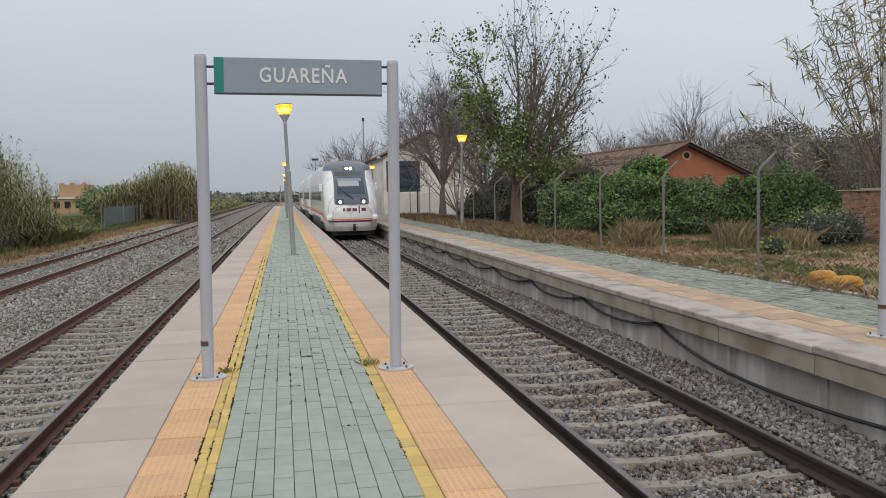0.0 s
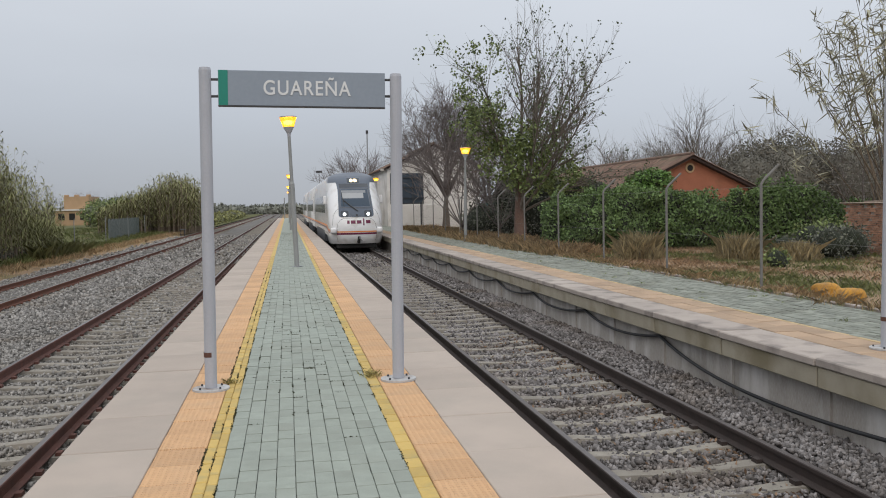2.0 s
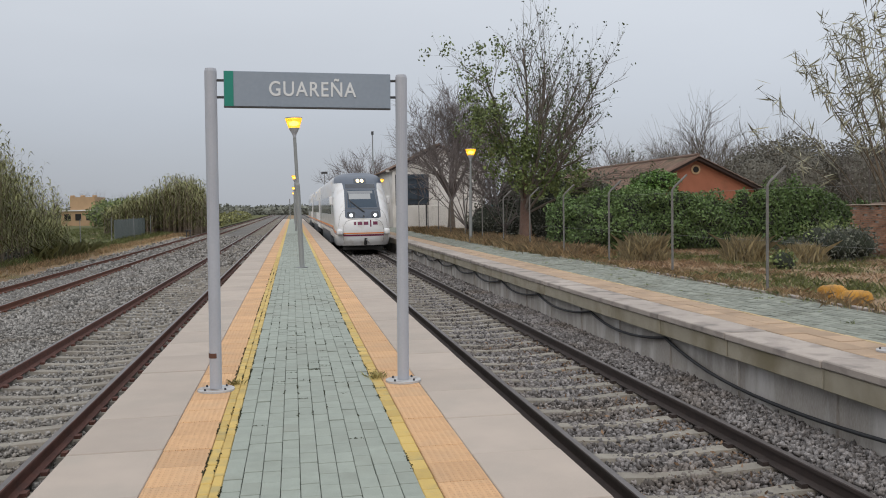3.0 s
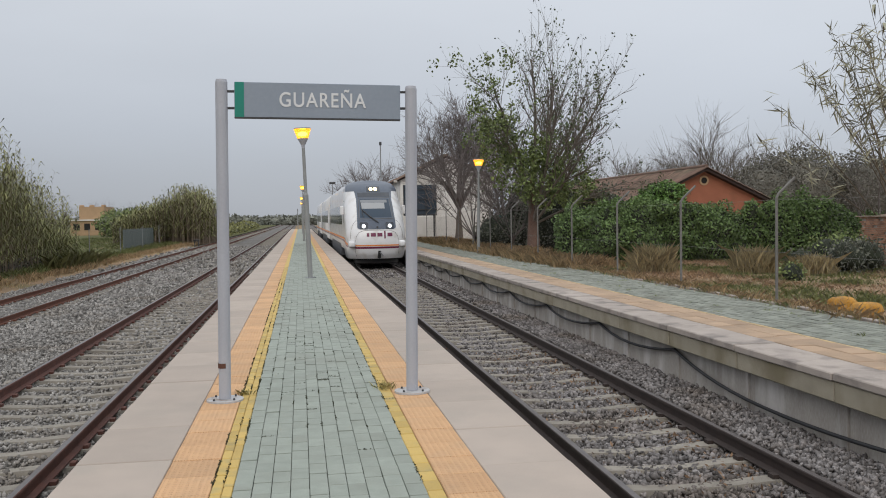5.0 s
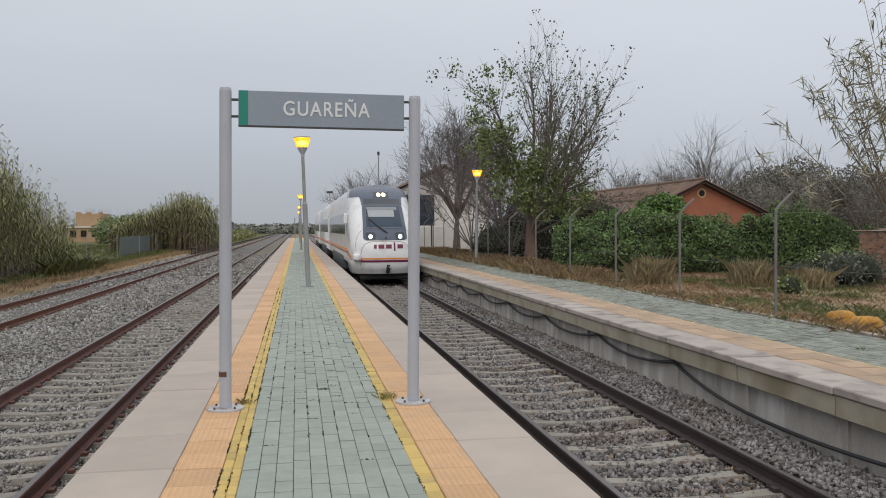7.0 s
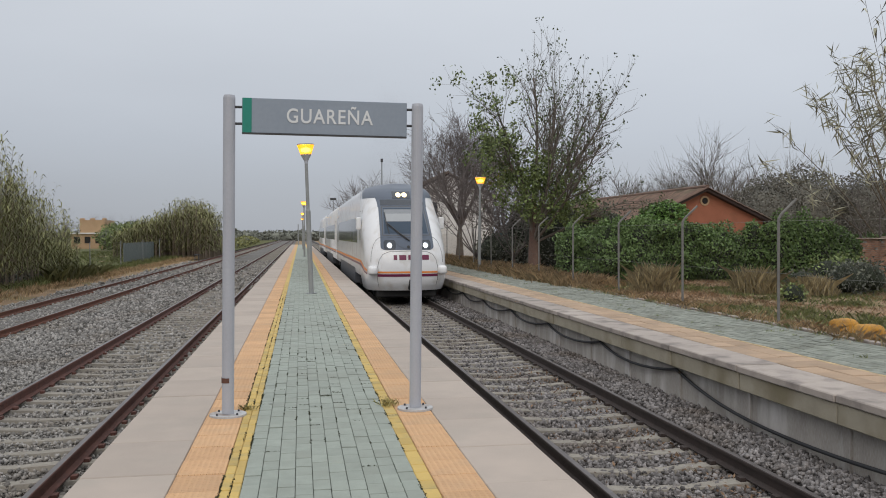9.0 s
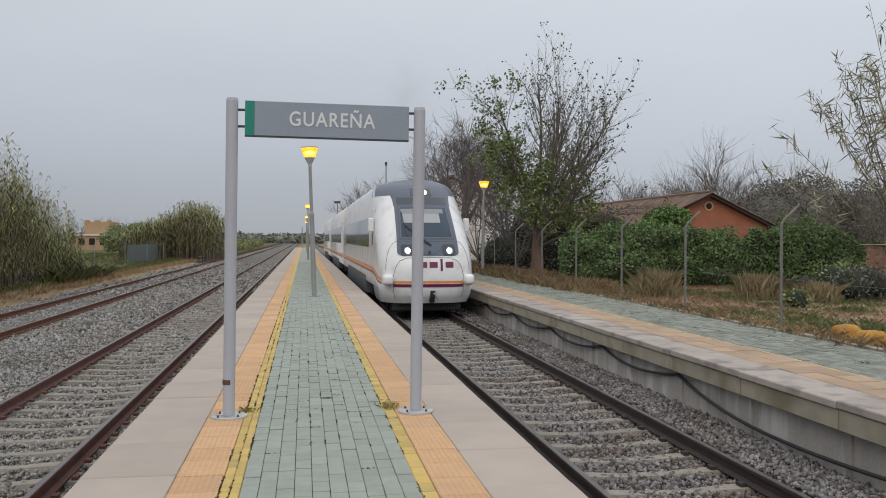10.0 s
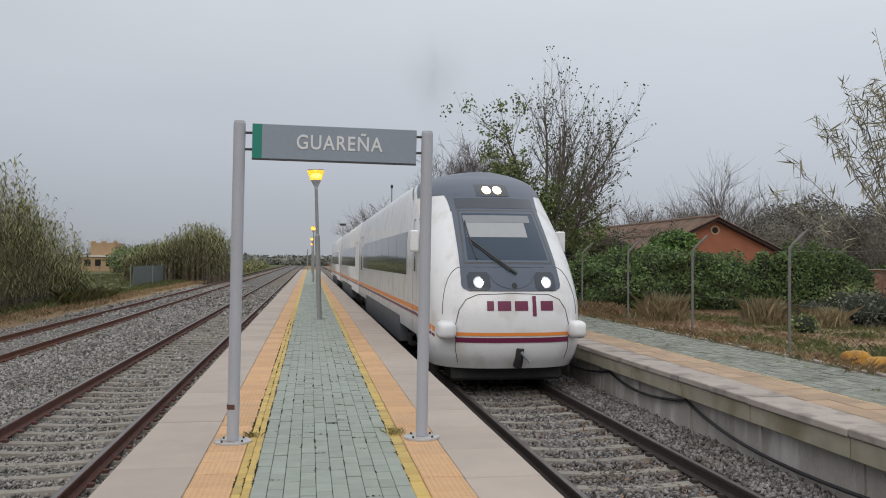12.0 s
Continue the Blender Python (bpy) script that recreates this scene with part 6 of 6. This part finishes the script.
def weeds():
    rng = random.Random(3)
    blades("weed_clump", "dry yellow-green weed growing at the post's foot", 101, [(0.80 + rng.gauss(0, 0.03), 8.3 + rng.gauss(0, 0.05), 0, rng.uniform(0.6, 1)) for k in range(14)], 0.06, M_WEED, lean=0.8, per=10, radius=0.035, category="weed")
    blades("weed_clump", "dry yellow-green weed growing at the post's foot", 102, [(-0.53 + rng.gauss(0, 0.02), 8.35 + rng.gauss(0, 0.05), 0, rng.uniform(0.5, 0.9)) for k in range(8)], 0.06, M_WEED, lean=0.9, per=9, radius=0.03, category="weed")
    w = 1.149 / 10
    nr = np.random.default_rng(103)
    C = []
    for k in range(190):
        x = -0.41 + w * rng.randrange(0, 11)
        y = rng.choice((7.6, 8.6, 9.3, 10.3, 14.2, 14.5, 12.0, 16.5, 11.2, 19.0)) + rng.gauss(0, 0.7)
        n = rng.randrange(14, 60)
        if rng.random() < 0.62:
            C.append(np.column_stack([nr.normal(x, 0.004, n), y + nr.uniform(0, 0.004 * n, n), nr.uniform(-0.008, 0.004, n)]))
        else:
            C.append(np.column_stack([x + nr.uniform(0, w, n), nr.normal(y, 0.006, n), nr.uniform(-0.008, 0.004, n)]))
    tagged(new("joint_moss", leaf_mesh("joint_moss", np.concatenate(C), 0.0062, M_MOSS, nr, shape=0.8)), "dark moss filling stretches of the paving joints", "moss", kind="stuff")
    C = []
    for k in range(170):
        x, y, n = rng.choice((-0.475, -0.543, -0.543, -0.411, 0.737)), rng.uniform(4.5, 24), rng.randrange(14, 60)
        C.append(np.column_stack([nr.normal(x, 0.005, n), y + nr.uniform(0, 0.006 * n, n), nr.uniform(-0.008, 0.005, n)]))
    tagged(new("joint_weeds", leaf_mesh("joint_weeds", np.concatenate(C), 0.0066, M_MOSS, nr, shape=0.8)), "dark moss and soil along the yellow line", "moss", kind="stuff")


M_WEED = mat("yellowing_weed", (0.55, 0.48, 0.22), (0.42, 0.38, 0.16), 0.85, bump=0, spread=0.4)
M_MOSS = mat("dark_joint_moss", (0.05, 0.052, 0.025), (0.03, 0.032, 0.016), 0.95, bump=0, spread=0.4)
weeds()


def platform_weeds():
    rng = random.Random(9)
    spots = [(rng.uniform(6.75, 8.3), rng.uniform(9, 34), 0.0, rng.uniform(0.4, 1.0)) for k in range(60)]
    spots += [(rng.gauss(8.28, 0.1), rng.uniform(8, 40), 0.0, rng.uniform(0.6, 1.6)) for k in range(260)]
    blades("paving_weeds", "small weeds growing through the opposite platform's pavers", 105, spots, 0.05, M_GRASS, lean=0.9, per=14, radius=0.05)
    spots = [(rng.gauss(8.36, 0.12), rng.uniform(8, 40), 0.0, rng.uniform(0.6, 1.6)) for k in range(320)]
    blades("edge_straw", "dry grass creeping over the platform's back edge", 106, spots, 0.11, M_DRY, lean=0.8, per=16, radius=0.08)


platform_weeds()


def litter():
    rng = np.random.default_rng(55)
    C = np.column_stack([rng.normal(4.15, 0.16, 900), rng.uniform(3.5, 16, 900), rng.uniform(-0.90, -0.845, 900)])
    D = np.column_stack([rng.uniform(2.8, 4.9, 500), rng.uniform(3.5, 16, 500), rng.uniform(-0.885, -0.84, 500)])
    tagged(new("leaf_litter", leaf_mesh("leaf_litter", np.concatenate([C, D]), 0.035, M_LITTER, rng, shape=0.35)), "dry brown leaves and twigs lying between the rails", "leaf litter", kind="stuff")


M_LITTER = mat("dry_brown_leaf", (0.22, 0.14, 0.085), (0.13, 0.08, 0.05), 0.9, bump=0, spread=0.5)
litter()


# ---- faint exhaust smoke ----
M_SMOKE = bpy.data.materials.new("thin_exhaust_smoke")
M_SMOKE.use_nodes = True
sn, sl = M_SMOKE.node_tree.nodes, M_SMOKE.node_tree.links
sn.clear()
s_out, s_mix, s_tr, s_df = (sn.new(k) for k in ("ShaderNodeOutputMaterial", "ShaderNodeMixShader", "ShaderNodeBsdfTransparent", "ShaderNodeBsdfDiffuse"))
s_df.inputs["Color"].default_value = (0.19, 0.155, 0.13, 1)
s_no, s_rg, s_co = sn.new("ShaderNodeTexNoise"), sn.new("ShaderNodeMapRange"), sn.new("ShaderNodeTexCoord")
s_no.inputs["Scale"].default_value, s_no.inputs["Detail"].default_value = 1.1, 3
s_rg.inputs["From Min"].default_value, s_rg.inputs["From Max"].default_value, s_rg.inputs["To Max"].default_value = 0.15, 0.75, 0.05
s_len, s_fall, s_mul = sn.new("ShaderNodeVectorMath"), sn.new("ShaderNodeMapRange"), sn.new("ShaderNodeMath")
s_len.operation, s_mul.operation = "LENGTH", "MULTIPLY"
s_fall.interpolation_type = "SMOOTHERSTEP"
s_fall.inputs["From Min"].default_value, s_fall.inputs["From Max"].default_value = 0.0, 2.2
s_fall.inputs["To Min"].default_value, s_fall.inputs["To Max"].default_value = 1.0, 0.0
sl.new(s_co.outputs["Object"], s_no.inputs["Vector"])
sl.new(s_co.outputs["Object"], s_len.inputs[0])
sl.new(s_len.outputs["Value"], s_fall.inputs["Value"])
sl.new(s_no.outputs["Fac"], s_rg.inputs["Value"])
sl.new(s_rg.outputs[0], s_mul.inputs[0])
sl.new(s_fall.outputs[0], s_mul.inputs[1])
sl.new(s_mul.outputs[0], s_mix.inputs[0])
sl.new(s_tr.outputs[0], s_mix.inputs[1])
sl.new(s_df.outputs[0], s_mix.inputs[2])
sl.new(s_mix.outputs[0], s_out.inputs["Surface"])


def smoke_puff(seed):
    """A soft cloud of thin overlapping veils, thinning outwards."""
    rng = np.random.default_rng(200 + seed)
    V = []
    for tilt in (rng.uniform(-0.9, -0.4), rng.uniform(0.4, 0.9)):
        a = np.array((math.cos(tilt), math.sin(tilt), rng.uniform(-0.15, 0.15)))
        b = np.array((0.0, rng.uniform(-0.2, 0.2), 1.0))
        V += [a * 2.3 * p + b * 2.3 * q for p, q in ((-1, -1), (1, -1), (1, 1), (-1, 1))]
    return tagged(new("smoke_puff", np_mesh("smoke_puff", V, np.arange(8).reshape(2, 4), M_SMOKE)), "thin grey puff of exhaust smoke over the train", "smoke", "exhaust smoke", "stuff")


EXHAUST = 8.0
PUFFS = [(smoke_puff(k), 7.4 + 1.1 * k) for k in range(3)]
TRAIN_Y = ((0, 46.40), (0.5, 46.40), (1.0, 46.38), (1.5, 46.22), (2.0, 45.85), (2.5, 45.40), (3.0, 44.85), (4.0, 43.35), (5.0, 41.40), (5.5, 40.28), (6.0, 39.05), (6.5, 37.68), (7.0, 36.28),
           (8.0, 33.15), (9.0, 29.68), (9.5, 27.62), (10.0, 25.30), (10.5, 22.92), (11.0, 20.47), (11.5, 17.90), (12.0, 15.25))


# ---- the train's run ----
def motions():
    walk(train, [(t, pose(TRAIN_X, y, RAIL)) for t, y in TRAIN_Y])
    ts, ys = [a for a, b in TRAIN_Y], [b for a, b in TRAIN_Y]
    for k, (puff, start) in enumerate(PUFFS):
        rows = [(t, pose(TRAIN_X, y + EXHAUST, RAIL + 2.4)) for t, y in TRAIN_Y if t < start - 0.25]
        y0 = float(np.interp(start, ts, ys)) + EXHAUST
        for age in (0.0, 0.25, 0.6, 1.2, 2.0, 3.0, 4.0, 12.0 - start):
            if age == 12.0 - start or start + age < 11.9:
                rise = 5.6 * (1 - math.exp(-age / 1.1)) + 0.8 * age
                rows.append((start + age, pose(TRAIN_X + 0.5 * age, y0 - 0.3 * age, RAIL + 2.5 + rise, 0, 0, 8 * age)))
        walk(puff, rows)


motions()
